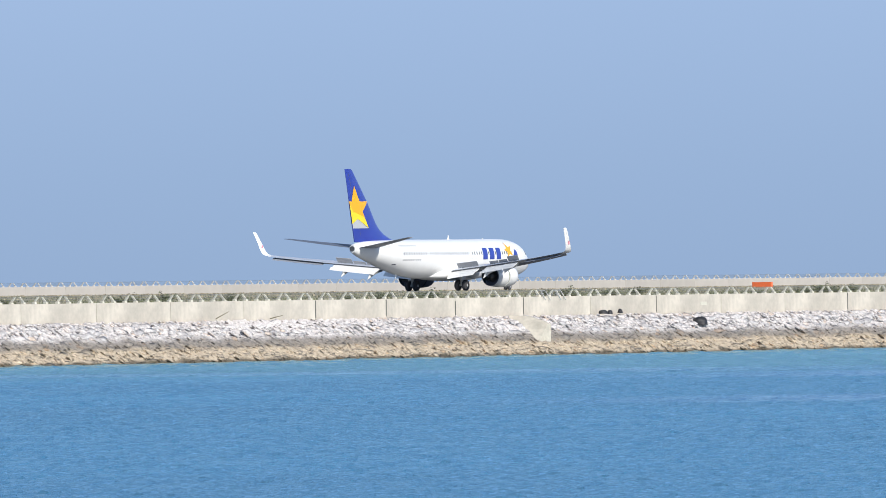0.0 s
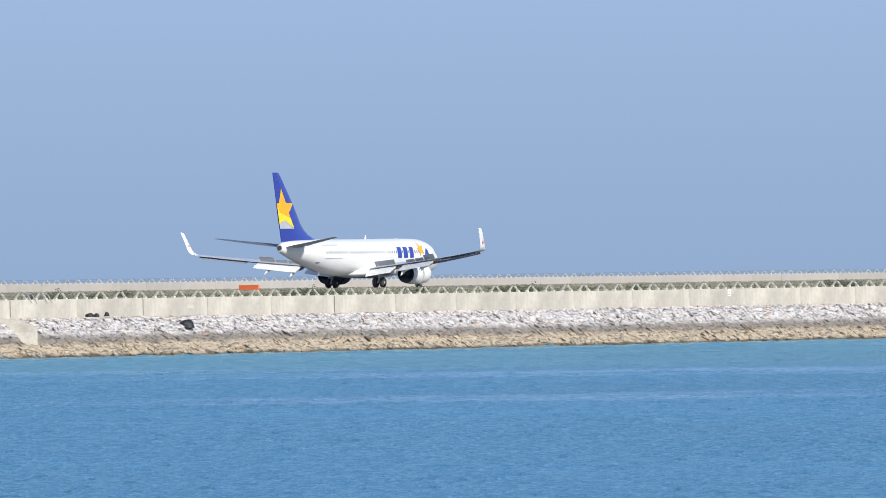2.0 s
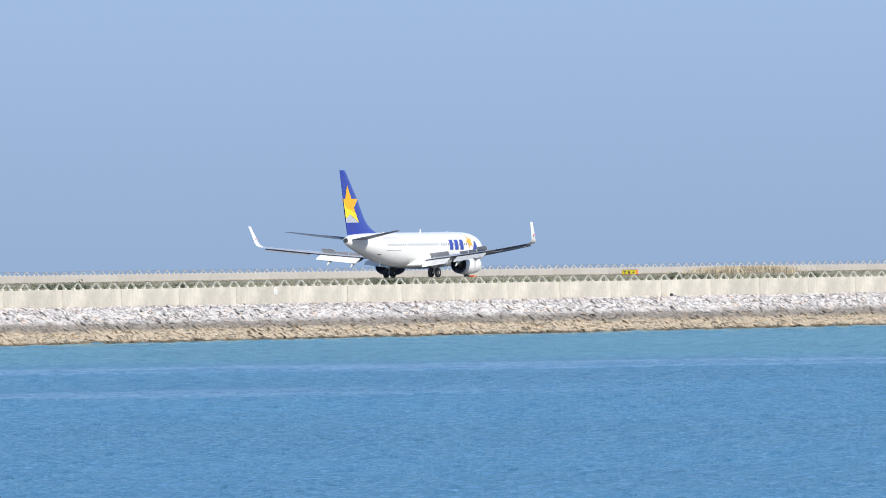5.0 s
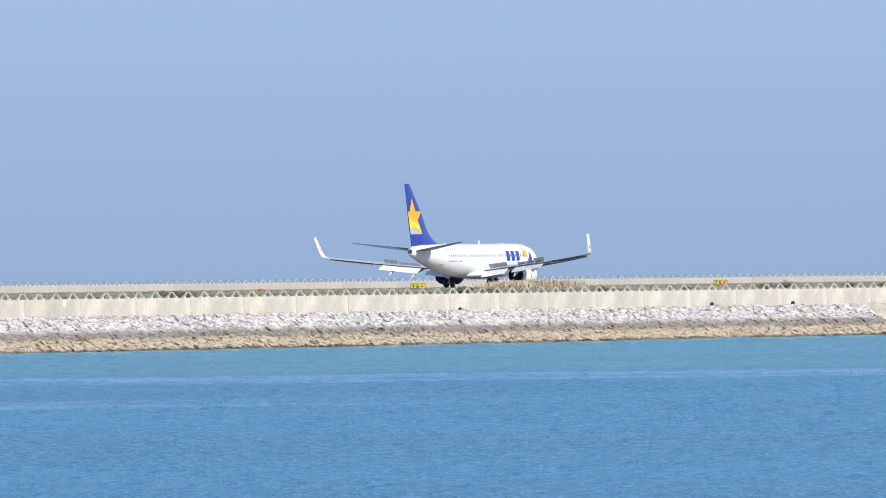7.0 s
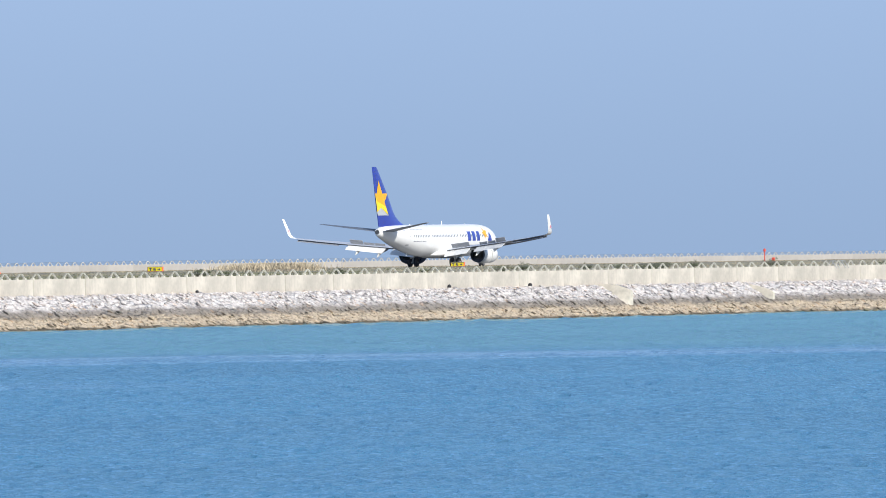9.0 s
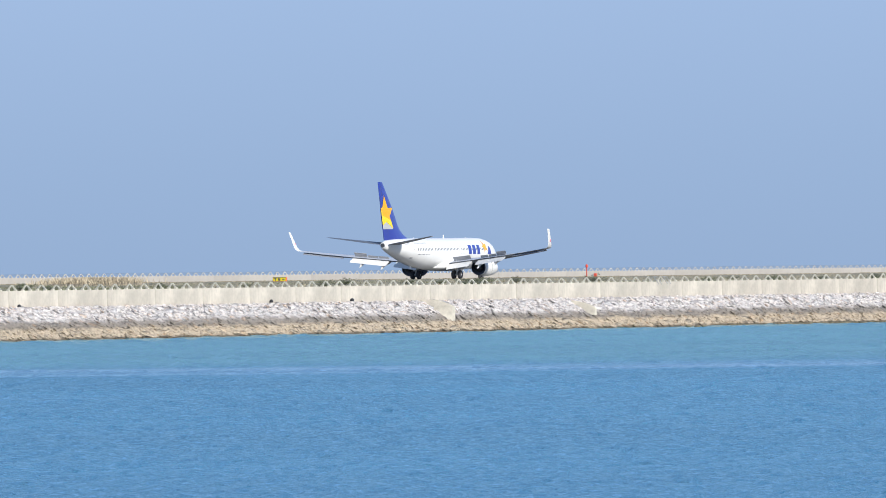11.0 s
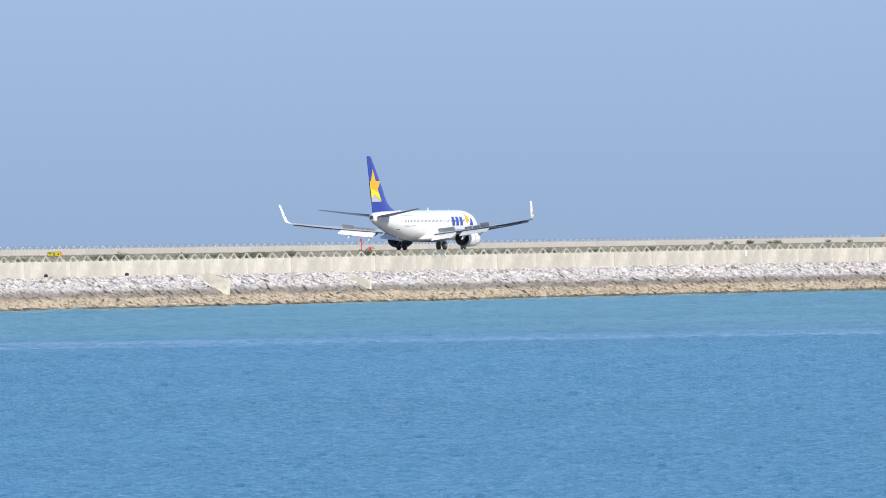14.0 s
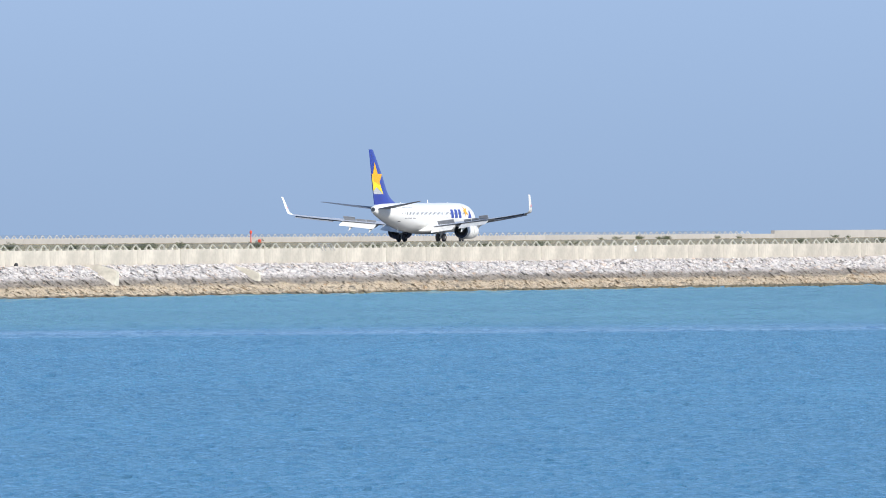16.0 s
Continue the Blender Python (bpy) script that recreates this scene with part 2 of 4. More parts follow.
def part(name, bm, mat, parent=None, label="", smooth=False):
    me = bpy.data.meshes.new(name)
    bmesh.ops.recalc_face_normals(bm, faces=bm.faces[:])
    bm.to_mesh(me)
    bm.free()
    me.materials.append(mat)
    if smooth:
        for p in me.polygons:
            p.use_smooth = True
        me.set_sharp_from_angle(angle=radians(38))
    ob = new(name, me)
    if parent:
        ob.parent = parent
    if label:
        tagged(ob, label)
    return ob


def share(name, me, parent, at, rot=(0, 0, 0), scale=(1, 1, 1)):
    ob = new(name, me)
    ob.parent = parent
    ob.location, ob.rotation_euler, ob.scale = at, rot, scale
    return ob


def box(bm, lo, hi, bevel=0.0):
    c = [(lo[i] + hi[i]) / 2 for i in range(3)]
    s = [hi[i] - lo[i] for i in range(3)]
    r = bmesh.ops.create_cube(bm, size=1, matrix=Matrix.Translation(c) @ Matrix.Diagonal((*s, 1)))
    if bevel:
        ed = list({e for v in r["verts"] for e in v.link_edges})
        bmesh.ops.bevel(bm, geom=ed, offset=bevel, segments=1, affect="EDGES")
    return bm


def bar(bm, a, b, r0, r1=None, seg=6):
    a, b = Vector(a), Vector(b)
    m = Matrix.Translation((a + b) / 2) @ (b - a).to_track_quat("Z", "Y").to_matrix().to_4x4()
    bmesh.ops.create_cone(bm, cap_ends=True, segments=seg, radius1=r0, radius2=r0 if r1 is None else r1, depth=(b - a).length, matrix=m)
    return bm


def loft(bm, rings, cap=True, close=True):
    rows = [[bm.verts.new(p) for p in ring] for ring in rings]
    n = len(rows[0])
    for r0, r1 in zip(rows, rows[1:]):
        for i in range(n if close else n - 1):
            j = (i + 1) % n
            bm.faces.new((r0[i], r0[j], r1[j], r1[i]))
    if cap:
        bm.faces.new(rows[0][::-1])
        bm.faces.new(rows[-1])
    return bm


def from_arrays(name, verts, faces, mat, parent=None):
    me = bpy.data.meshes.new(name)
    v, f = np.asarray(verts, np.float32), np.asarray(faces, np.int32)
    me.vertices.add(len(v))
    me.vertices.foreach_set("co", v.ravel())
    k = f.shape[1]
    me.loops.add(f.size)
    me.loops.foreach_set("vertex_index", f.ravel())
    me.polygons.add(len(f))
    me.polygons.foreach_set("loop_start", np.arange(0, f.size, k, dtype=np.int32))
    me.update(calc_edges=True)
    me.materials.append(mat)
    ob = new(name, me)
    if parent:
        ob.parent = parent
    return ob


# ---- sea, land, runway, distance ----
WALL_X, BACK_X = -480.0, -903.0
Y0, Y1 = 866.0, 1452.0


def wave_height(x, y, step):
    """Wind waves: many short trains that run across each other, fading out where they are finer than the mesh."""
    rng = np.random.RandomState(17)
    z = np.zeros_like(x)
    for k in range(44):
        length = 0.60 * (2.8 / 0.60) ** ((k + rng.uniform()) / 44)
        head = radians(250) + rng.normal() * 0.75
        wx, wy = 2 * math.pi / length * math.cos(head), 2 * math.pi / length * math.sin(head)
        # each train swells and dies along its way
        gx, gy = rng.normal(size=2) * 0.9 / length
        group = 0.55 + 0.45 * np.sin(gx * x + gy * y + rng.uniform(0, 6.28))
        fade = np.clip((length / step - 2.2) / 2.5, 0, 1)
        z += 0.0012 * length ** 0.4 * group * fade * np.sin(wx * x + wy * y + rng.uniform(0, 6.28))
    return z


def sea():
    bm = bmesh.new()
    bmesh.ops.create_grid(bm, x_segments=8, y_segments=8, size=4900, matrix=Matrix.Translation((0, 0, -0.12)))
    water = part("water", bm, M_SEA)
    tagged(water, "wind-rippled blue sea water, turquoise along the shore", "water", kind="structure")
    # the choppy bay before the sea wall: a fan from the camera, finer nearer it
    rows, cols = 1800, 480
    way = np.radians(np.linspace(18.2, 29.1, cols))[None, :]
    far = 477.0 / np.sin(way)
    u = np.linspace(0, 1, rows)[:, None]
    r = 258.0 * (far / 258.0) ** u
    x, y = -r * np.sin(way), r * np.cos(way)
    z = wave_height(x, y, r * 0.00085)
    # the short steep chop that the wind raises on them, a little higher further from the camera
    rng = np.random.RandomState(29)
    chop = rng.normal(size=(rows, cols))
    chop = (0.4 * np.roll(chop, 1, 1) + chop + 0.4 * np.roll(chop, -1, 1)) / 1.15
    z = np.maximum(z + 0.025 * (r / 450) ** 0.7 * chop, -0.11)
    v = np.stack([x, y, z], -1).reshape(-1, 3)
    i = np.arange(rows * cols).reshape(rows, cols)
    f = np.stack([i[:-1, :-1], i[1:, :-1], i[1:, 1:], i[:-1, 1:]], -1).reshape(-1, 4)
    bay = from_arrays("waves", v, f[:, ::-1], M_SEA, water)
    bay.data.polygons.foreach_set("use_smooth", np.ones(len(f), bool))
    tagged(bay, kind="stuff")


def land_height(x):
    return float(np.interp(-x, [480, 520, 640, 705, 785, 903, 1000], [3.78, 3.92, 4.10, 4.18, 4.18, 4.20, 4.20]))


def land():
    rng = np.random.RandomState(3)
    xs = [-480.45, -490, -505, -520, -560, -600, -640, -680, -705, -745, -785, -840, -902.9, -906, -906.1]
    ys = np.arange(-400, 4600, 25.0)
    bm = bmesh.new()
    rows = []
    for x in xs:
        rows.append([bm.verts.new((x, y, (land_height(x) + rng.uniform(-0.05, 0.05) * (-700 < x < -490)) if x > -906.05 else -1.0)) for y in ys])
    for a, b in zip(rows, rows[1:]):
        for i in range(len(ys) - 1):
            bm.faces.new((a[i], a[i + 1], b[i + 1], b[i]))
    tagged(part("ground", bm, M_GROUND), "flat airfield ground of short dry and green grass", "ground", kind="structure")
    bm = bmesh.new()
    box(bm, (-775, -300, 4.0), (-715, 4500, 4.20))
    tagged(part("runway", bm, M_ASPH), "long grey asphalt runway beside the sea", "runway", kind="structure")


def haze():
    """The band of hazy sky low over the sea, all round, far beyond everything."""
    m = bpy.data.materials.new("hazy sky")
    m.use_nodes = True
    n, l = m.node_tree.nodes, m.node_tree.links
    n.remove(n["Principled BSDF"])
    em, geo, sep, mr, ramp = n.new("ShaderNodeEmission"), n.new("ShaderNodeNewGeometry"), n.new("ShaderNodeSeparateXYZ"), n.new("ShaderNodeMapRange"), n.new("ShaderNodeValToRGB")
    mr.inputs[1].default_value, mr.inputs[2].default_value = 0, 1300
    e = ramp.color_ramp.elements
    e[0].position, e[0].color = 0.0, (0.285, 0.405, 0.612, 1)
    e[1].position, e[1].color = 1.0, (0.24, 0.42, 0.80, 1)
    for p, c in ((0.03, (0.305, 0.432, 0.650)), (0.075, (0.345, 0.482, 0.722)), (0.14, (0.345, 0.495, 0.745))):
        e.new(p).color = (*c, 1)
    l.new(geo.outputs["Position"], sep.inputs[0])
    l.new(sep.outputs["Z"], mr.inputs[0])
    l.new(mr.outputs[0], ramp.inputs[0])
    l.new(ramp.outputs[0], em.inputs[0])
    l.new(em.outputs[0], n["Material Output"].inputs[0])
    bm = bmesh.new()
    rings = [[(r * math.cos(a), r * math.sin(a), z) for a in np.linspace(0, 2 * math.pi, 96, endpoint=False)] for r, z in ((4750, -5), (4750, 400), (4700, 1300))]
    loft(bm, rings, cap=False)
    tagged(part("backdrop", bm, m, smooth=True), "hazy pale blue sky low over the sea", "sky", kind="structure")


sea()
land()
haze()


# ---- sea wall with its panels and fence ----
def panel_mesh(name, length, height, thick, mat):
    bm = bmesh.new()
    box(bm, (-thick, 0.034, 0), (0, length - 0.034, height), 0.03)
    me = bpy.data.meshes.new(name)
    bm.to_mesh(me)
    bm.free()
    me.materials.append(mat)
    return me


def sea_wall():
    bm = bmesh.new()
    box(bm, (WALL_X - 0.42, Y0, 0.5), (WALL_X - 0.12, Y1, 3.86))
    wall = part("wall_sea", bm, M_JOINT)
    tagged(wall, "pale concrete sea wall cast in long panels", "sea wall", kind="structure")
    me = panel_mesh("wall_panel", 10.044, 1.92, 0.5, M_CONC)
    y = 918.92 - 5 * 10.044
    while y < Y1 - 5:
        share("wall_panel", me, wall, (WALL_X + random.uniform(-0.012, 0.012), y, 2.0 + random.uniform(-0.008, 0.008)))
        y += 10.044
    # swollen dark filler in the joints of the oldest panels
    for k, w in ((0, 0.10), (1, 0.13), (2, 0.11), (3, 0.06), (5, 0.05), (8, 0.05)):
        bm = bmesh.new()
        z0 = 2.75 if k % 2 == 0 else 2.78
        box(bm, (WALL_X - 0.06, 918.92 + k * 10.044 - w / 2, z0), (WALL_X + 0.022, 918.92 + k * 10.044 + w / 2, 3.88 if k != 2 else 3.7), 0.008)
        part("joint_filler", bm, M_JOINT, wall, "dark cracked joint filler")
    return wall


def arm_mesh(name, lean, height, thick, mat):
    """A short concrete fence arm on a foot, leaning across the wall."""
    bm = bmesh.new()
    box(bm, (-0.12, -0.13, -0.02), (0.12, 0.13, 0.11), 0.02)
    loft(bm, [[(lean * k + dx * w, dy * w, z) for dx, dy in ((-1, -1), (1, -1), (1, 1), (-1, 1))]
              for k, z, w in ((0, 0.05, thick), (0.06, 0.12, thick), (1, height, thick * 0.8))])
    me = bpy.data.meshes.new(name)
    bmesh.ops.recalc_face_normals(bm, faces=bm.faces[:])
    bm.to_mesh(me)
    bm.free()
    me.materials.append(mat)
    return me


def fence(label, x, y0, y1, top, height, thick, start, step, lean, mat):
    """A row of arms that lean by turns to the sea and to the land, strung with wires."""
    f = empty("fence", (x, start, 0))
    tagged(f, label, "fence")
    a, b = arm_mesh("fence_arm", lean, height, thick, mat), arm_mesh("fence_arm", -lean, height, thick, mat)
    k0, k1 = math.ceil((y0 - start) / step), math.floor((y1 - start) / step)
    rest_v, rest_f, base, n = [], [], 0, 0
    for k in range(k0, k1 + 1):
        me = a if k % 2 == 0 else b
        dy, rz = random.uniform(-0.03, 0.03), random.uniform(-0.05, 0.05)
        if n < 300:
            share("fence_arm", me, f, (random.uniform(-0.02, 0.02), k * step + dy, top(start + k * step)), (0, 0, rz))
        else:
            for v in me.vertices:
                rest_v.append((v.co.x, v.co.y + k * step + dy, v.co.z + top(start + k * step)))
            for p in me.polygons:
                vs = [base + i for i in p.vertices]
                for i in range(1, len(vs) - 1):
                    rest_f.append((vs[0], vs[i], vs[i + 1]))
            base += len(me.vertices)
        n += 1
    if rest_v:
        tagged(from_arrays("arm_run", rest_v, rest_f, mat, f), kind="stuff")
    for side in (-1, 1):
        for q in (0.3, 0.55, 0.8, 0.98):
            bm = bmesh.new()
            for k in range(k0, k1 - 10, 10):
                za, zb = top(start + k * step) + height * q, top(start + (k + 10) * step) + height * q
                bar(bm, (side * lean * q, k * step, za), (side * lean * q, (k + 10) * step, zb), 0.009, seg=4)
            part("barbed_wire", bm, M_WIRE, f, "thin barbed wire")
    return f


def back_top(y):
    return 5.22 - 0.000236 * (y - 1829)


def back_wall():
    bm = bmesh.new()
    box(bm, (BACK_X - 0.5, 1500, 3.0), (BACK_X - 0.05, 3400, 4.9))
    wall = tagged(part("wall_back", bm, M_BACKC), "long pale concrete sea wall beyond the runway", "sea wall", kind="structure")
    me = panel_mesh("wall_panel", 10.0, 1.5, 0.6, M_BACKC)
    tall = panel_mesh("wall_panel", 10.0, 2.0, 0.7, M_BACKC)
    for i in range(150):
        y = 1524.4 + 10 * i
        high = y > 2640
        share("wall_panel", tall if high else me, wall, (BACK_X + random.uniform(-0.02, 0.02), y, (5.61 - 2.0) if high else back_top(y) - 1.5))


sea_wall()
back_wall()
fence("row of leaning cream concrete fence arms with barbed wire", WALL_X - 0.2, Y0 + 1, Y1 - 1, lambda y: 3.92, 0.46, 0.072, 956.25 - 24 * 1.5074, 1.5074, 0.28, M_POST)
fence("far row of leaning pale fence arms on the back wall", BACK_X - 0.3, 1600, 2632, back_top, 0.50, 0.075, 1798.46 - 66 * 1.506, 1.506, 0.30, M_FARP)


# ---- rock revetment ----
def slope_z(x):
    """The bank between the wall's foot and the water."""
    return float(np.interp(x, [-480, -479, -477.2, -475.4, -472], [2.72, 2.35, 1.15, -0.05, -1.0]))


def rock_shape(rng, ico, planes):
    """A broken stone: a ball cut by flat faces."""
    d = rng.normal(size=(planes, 3))
    d /= np.linalg.norm(d, axis=1)[:, None]
    h = rng.uniform(0.34, 0.80, planes)
    dots = ico @ d.T
    k = np.where(dots > 1e-3, h / np.maximum(dots, 1e-3), 9).min(axis=1)
    k = np.minimum(k, 0.95) * rng.uniform(0.96, 1.03, len(ico))
    return ico * k[:, None]


def ico_arrays(level=2):
    bm = bmesh.new()
    bmesh.ops.create_icosphere(bm, subdivisions=level, radius=1)
    v = np.array([x.co[:] for x in bm.verts])
    f = np.array([[q.index for q in x.verts] for x in bm.faces])
    bm.free()
    return v, f


def shard(rng, ico):
    """A small angular stone."""
    return ico * rng.uniform(0.55, 1.08, len(ico))[:, None]


def revetment():
    rng = np.random.RandomState(11)
    ico, fac = ico_arrays()
    bm = bmesh.new()
    xs = list(np.arange(-480.0, -474.6, 0.3)) + [-473, -470, -468]
    rings = []
    for y in np.arange(Y0 - 10, Y1 + 10, 0.5):
        rings.append([(x, y + rng.uniform(-0.15, 0.15), (slope_z(x) + (rng.uniform(-0.06, 0.0) if x > -478 else rng.uniform(-0.18, -0.02))) if x < -470 else -2.2) for x in xs])
    loft(bm, rings, cap=False, close=False)
    bank = part("revetment", bm, M_ROCK)
    tagged(bank, "sloping bank of bleached grey boulders, tan below the tide line", "rock bank", kind="structure")
    shapes = [rock_shape(rng, ico, rng.randint(8, 12)) for _ in range(24)]
    ico1, fac1 = ico_arrays(1)
    shards = [shard(rng, ico1) for _ in range(40)]
    meshes = []
    for s in shards[:16]:
        o = from_arrays("rock", s, fac1, M_ROCK)
        meshes.append(o.data)
        bpy.data.objects.remove(o)
    V, F, base, singles = [], [], 0, 0
    rows = 24
    for r in range(rows):
        u = (r + 0.5) / rows
        xc = -479.95 + u * 4.9
        for y in np.arange(Y0, Y1, 0.38):
            x = max(xc + rng.uniform(-0.28, 0.28), -479.95)
            z = slope_z(x)
            low = u > 0.62
            large = rng.uniform() < 0.05 and 0.12 < u < 0.58
            big = float(np.clip(0.185 * math.exp(rng.normal() * 0.45), 0.08, 0.42))
            if low:
                big *= 0.85
            if u < 0.1:
                big = min(big, 0.17)
            if large:
                big = rng.uniform(0.32, 0.47)
            sc = big * np.array([rng.uniform(0.7, 1.15), rng.uniform(1.1, 2.3), rng.uniform(0.24, 0.44) * (0.45 if low else 0.9)])
            e = (rng.uniform(-0.25, 0.25), 0.57 + rng.uniform(-0.2, 0.2), rng.uniform(-0.55, 0.55))
            at = (x, y + rng.uniform(-0.35, 0.35), z - (0.035 if low else 0.075) - (0.05 if large else 0) + rng.uniform(-0.04, 0.04))
            if 905 < y < 925 and singles < 300:
                share("rock", meshes[rng.randint(16)], bank, at, e, tuple(sc))
                singles += 1
                continue
            m = np.array(Euler(e).to_matrix())
            shape, faces = (shapes[rng.randint(24)], fac) if large else (shards[rng.randint(40)], fac1)
            p = (shape * sc) @ m.T + np.array(at)
            V.append(p)
            F.append(faces + base)
            base += len(p)
    tagged(from_arrays("rubble", np.concatenate(V), np.concatenate(F), M_ROCK, bank), kind="stuff")


revetment()


# ---- the airliner: local y forward, x starboard, ground at z 0 under the main wheels ----
GEAR = 19.65
STATIONS = ((0.0, 2.86, 2.74, 0.06), (0.25, 3.20, 2.36, 0.42), (0.7, 3.52, 2.08, 0.74), (1.3, 3.86, 1.84, 1.04), (2.0, 4.36, 1.62, 1.32),
            (2.8, 4.78, 1.47, 1.54), (4.0, 5.10, 1.36, 1.75), (5.5, 5.27, 1.30, 1.86), (7.0, 5.31, 1.30, 1.88), (16.0, 5.31, 1.30, 1.88),
            (25.0, 5.31, 1.32, 1.88), (27.5, 5.31, 1.55, 1.85), (30.0, 5.31, 2.00, 1.70), (32.5, 5.29, 2.55, 1.42), (35.0, 5.22, 3.15, 1.03),
            (36.8, 5.08, 3.60, 0.66), (37.7, 4.92, 3.88, 0.42), (38.02, 4.80, 4.02, 0.33))
_S = np.array(STATIONS)
_D = np.gradient(_S[:, 1:], _S[:, 0], axis=0)


def hull(s):
    """Top, bottom and half width of the fuselage at s metres behind the nose."""
    i = int(np.clip(np.searchsorted(_S[:, 0], s) - 1, 0, len(_S) - 2))
    h = _S[i + 1, 0] - _S[i, 0]
    t = (s - _S[i, 0]) / h
    return ((2 * t ** 3 - 3 * t * t + 1) * _S[i, 1:] + (t ** 3 - 2 * t * t + t) * h * _D[i]
            + (3 * t * t - 2 * t ** 3) * _S[i + 1, 1:] + (t ** 3 - t * t) * h * _D[i + 1])


def hull_point(s, z, side=1, proud=0.0):
    top, bottom, half = hull(s)
    zc, hh = (top + bottom) / 2, (top - bottom) / 2
    q = np.clip((z - zc) / hh, -0.999, 0.999)
    x = half * math.sqrt(1 - q * q)
    return (side * (x + proud), GEAR - s, z + proud * q)


def decal(name, outline, mat, parent, label="", side=1, proud=0.012, surface=None, cuts=2):
    """A thin painted shape that follows the skin; outline in metres behind the nose and metres up."""
    bm = bmesh.new()
    vs = [bm.verts.new((0, s, z)) for s, z in outline]
    f = bm.faces.new(vs)
    f.normal_update()
    bmesh.ops.triangulate(bm, faces=[f])
    for _ in range(min(cuts, 3)):
        bmesh.ops.subdivide_edges(bm, edges=bm.edges[:], cuts=1, use_grid_fill=True)
    for v in bm.verts:
        v.co = (surface or hull_point)(v.co.y, v.co.z, side, proud)
    return part(name, bm, mat, parent, label)


def rect(s, z, w, h, slant=0.0):
    return [(s - w / 2, z - h / 2), (s + w / 2, z - h / 2), (s + w / 2 - slant, z + h / 2), (s - w / 2 - slant, z + h / 2)]


def airfoil(le, te, z, thick, x, twist=0.0):
    """A wing section at x from its leading to its trailing edge (metres behind the nose)."""
    pts, c = [], te - le
    up = ((0, 0), (0.02, 0.35), (0.08, 0.68), (0.2, 0.95), (0.38, 1.0), (0.6, 0.78), (0.82, 0.40), (1.0, 0.05))
    for u, w in up:
        pts.append((x, GEAR - (le + u * c), z + w * thick * 0.58 - twist * u * c))
    for u, w in up[::-1][:-1]:
        pts.append((x, GEAR - (le + u * c), z - w * thick * 0.42 - twist * u * c))
    return pts


def wing_le(x):
    return float(np.interp(x, [1.2, 1.9, 4.6, 17.15], [12.6, 13.5, 15.95, 22.95]))


def wing_te(x):
    return float(np.interp(x, [1.2, 5.6, 17.15], [20.3, 20.5, 24.6]))


def wing_z(x):
    return 2.10 + (x - 1.2) * 0.098 + max(0, x - 9) ** 2 * 0.0025


def tint_upper(ob, upper):
    """Another colour on the upper faces: lit on the wings, shaded on the tail planes."""
    ob.data.materials.append(upper)
    for p in ob.data.polygons:
        p.material_index = 1 if p.normal.z > 0.02 else 0


